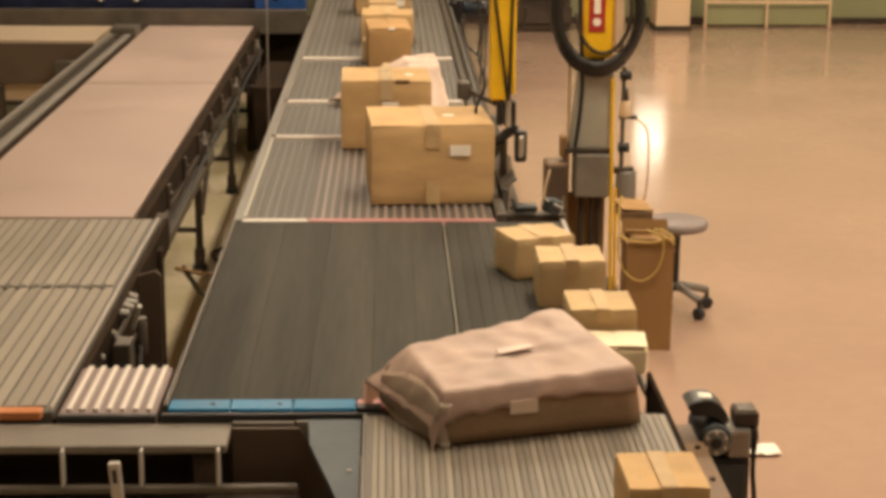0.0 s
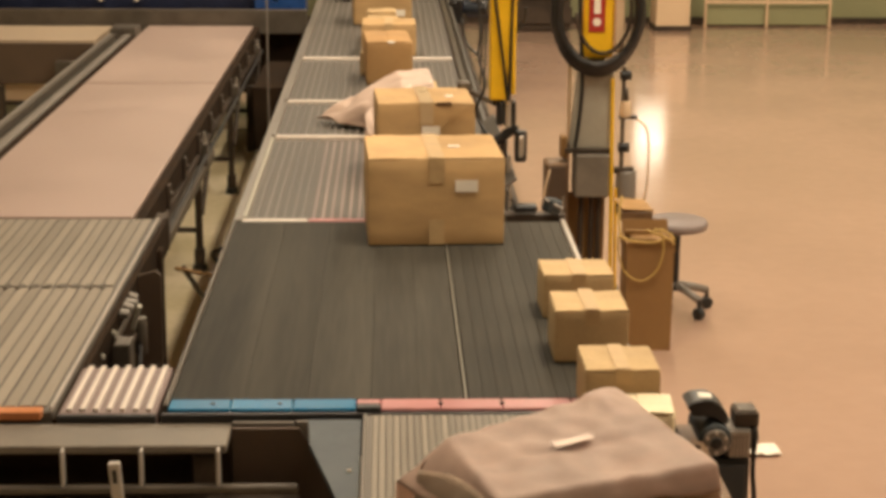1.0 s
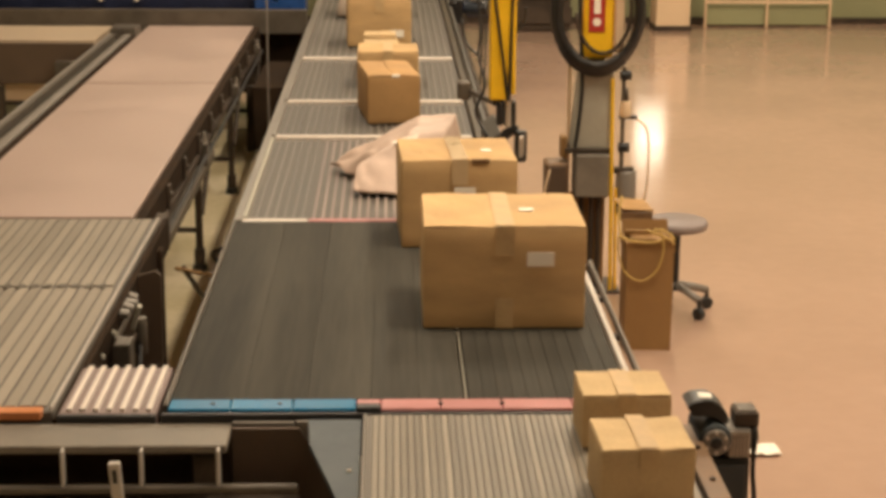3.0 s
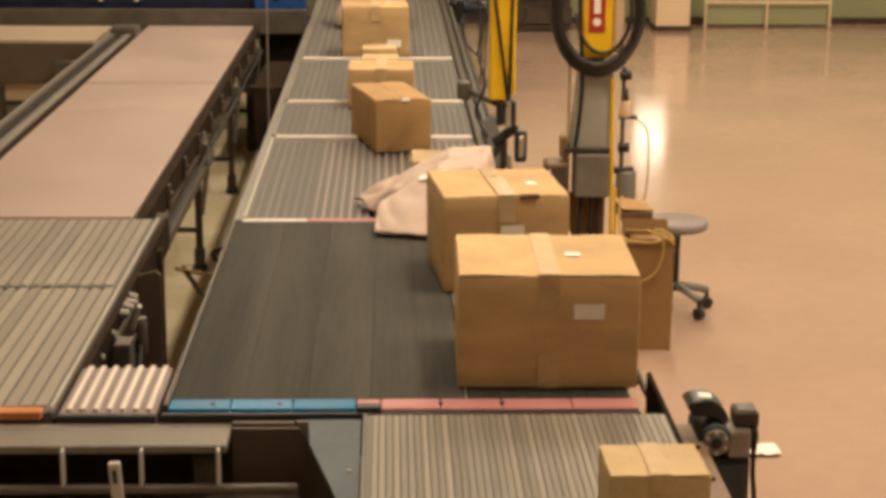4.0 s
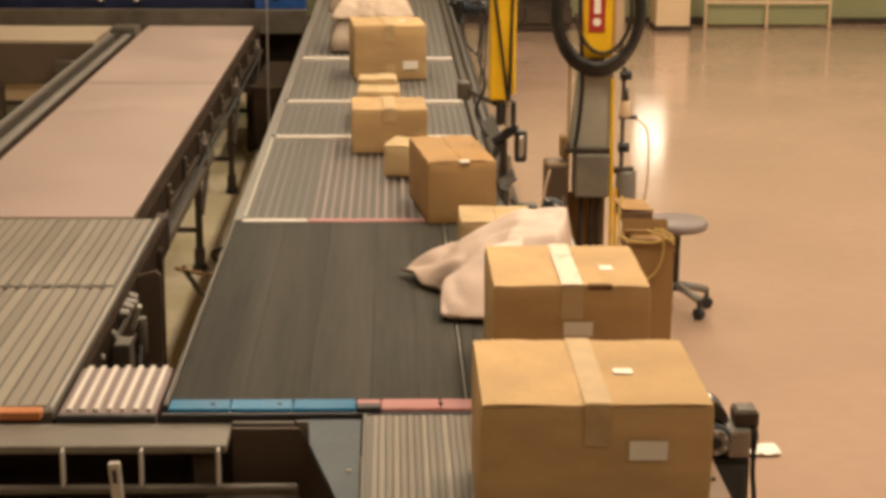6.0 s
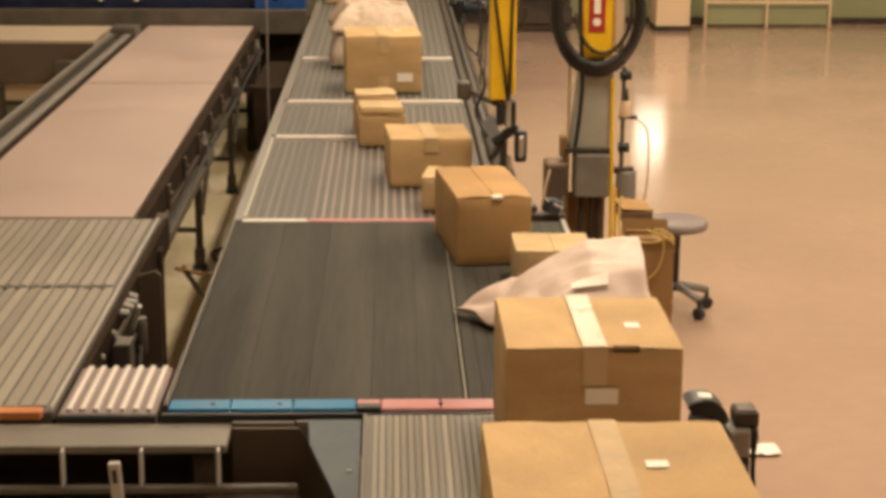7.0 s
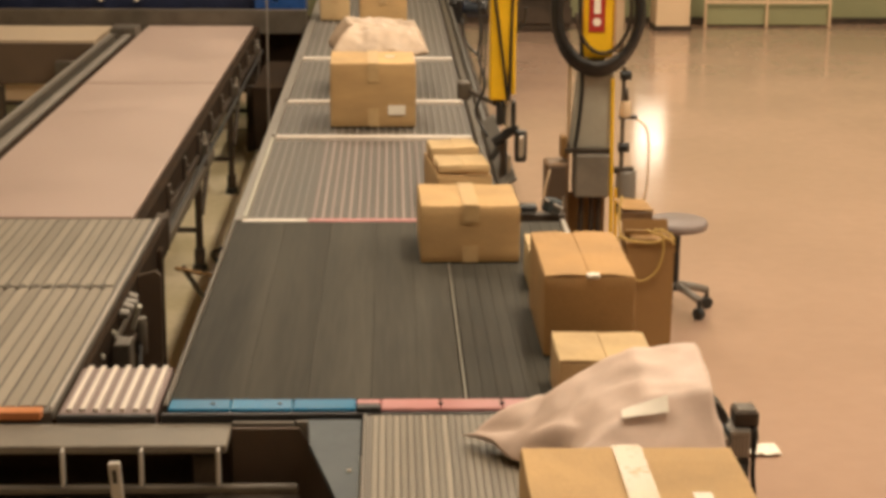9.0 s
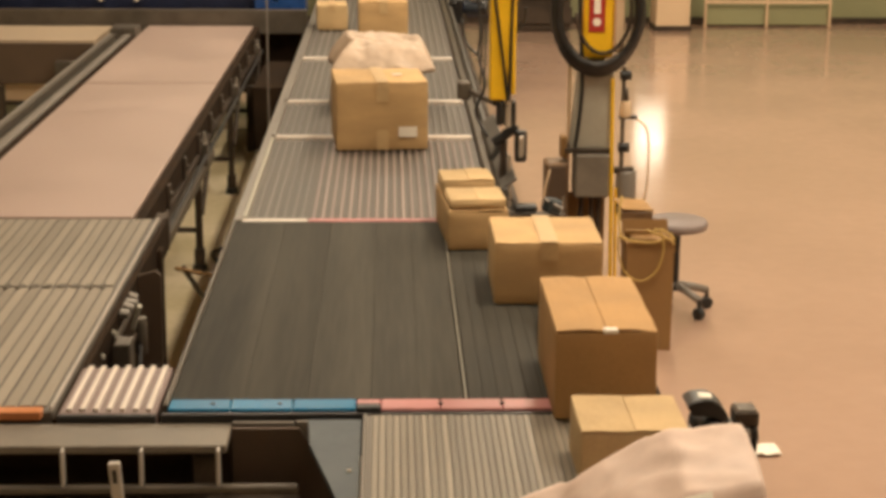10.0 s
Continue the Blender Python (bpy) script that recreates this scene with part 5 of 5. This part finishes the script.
    def sack(w, d, h, mat, label, rows, up=0.0, **more):
        out.append((bag(w, d, h, mat, label, seed=len(out), **more), w, d, rows, up))

    out.append((wrapped_load(), 0.0, 0.0, [(0, .137, 4.633, 16), (0.5, .185, 4.265, 17), (1, .245, 3.835, 18), (2, .265, 3.05, 18)], 0.0))
    sack(0.70, 0.60, 0.238, M_BAG, "crumpled frosted plastic bag with a white label",
         [(0, -.33, 9.95, 6), (1, -.39, 9.33, 5), (2, -.41, 8.72, 2), (2.5, -.44, 8.36, -6), (4, -.33, 7.20, -15), (4.5, -.255, 6.80, -15), (5, -.24, 6.50, -15), (5.5, -.215, 6.20, -14), (7, .19, 5.36, -3), (7.5, .21, 5.04, 0), (8, .205, 4.74, 0), (9, .205, 4.07, 0)],
         label_at=((0.34, -0.24, 0.13, 0.038),), edge=(1.35, 0.10, 0.85, 0.10), tilt=(0.16, 0.16), tip=0.0, cut=0.40, soft=0.95, crease=0.07, notch=0.13)
    pile = [(0, -.46, 17.1, 0), (4, -.47, 14.4, 0), (5.5, -.45, 13.25, 3), (7, -.42, 12.05, 3), (7.5, -.40, 11.75, 3), (8.5, -.385, 11.2, 3), (10, -.355, 10.12, 3)]
    sack(0.50, 0.56, 0.27, M_BAG_GREY, "crumpled grey bag under another bag behind a large box", pile, edge=(0.3, 0.2, 0.2, 0.3), tilt=(0.0, 0.05), soft=0.6, crease=0.15)
    sack(0.63, 0.62, 0.17, M_BAG_TAN, "crumpled pinkish bag lying on a grey bag", pile, up=0.235, edge=(0.35, 0.2, 0.45, 0.4), tilt=(-0.1, 0.22), soft=0.75, crease=0.28, notch=0.06)
    return out


M_TEAR = material("torn_card", (0.16, 0.08, 0.03), rough=0.9, vary=0.3)
M_LABEL_TAPE = material("clear_tape", (0.56, 0.40, 0.23), rough=0.3, vary=0.06, bump=0.05, spec=0.6)
PARCELS = parcels()


def motions():
    for ob, w, d, rows, up in PARCELS:
        ride(ob, w, d, rows, BELT + 0.004 + up)


motions()
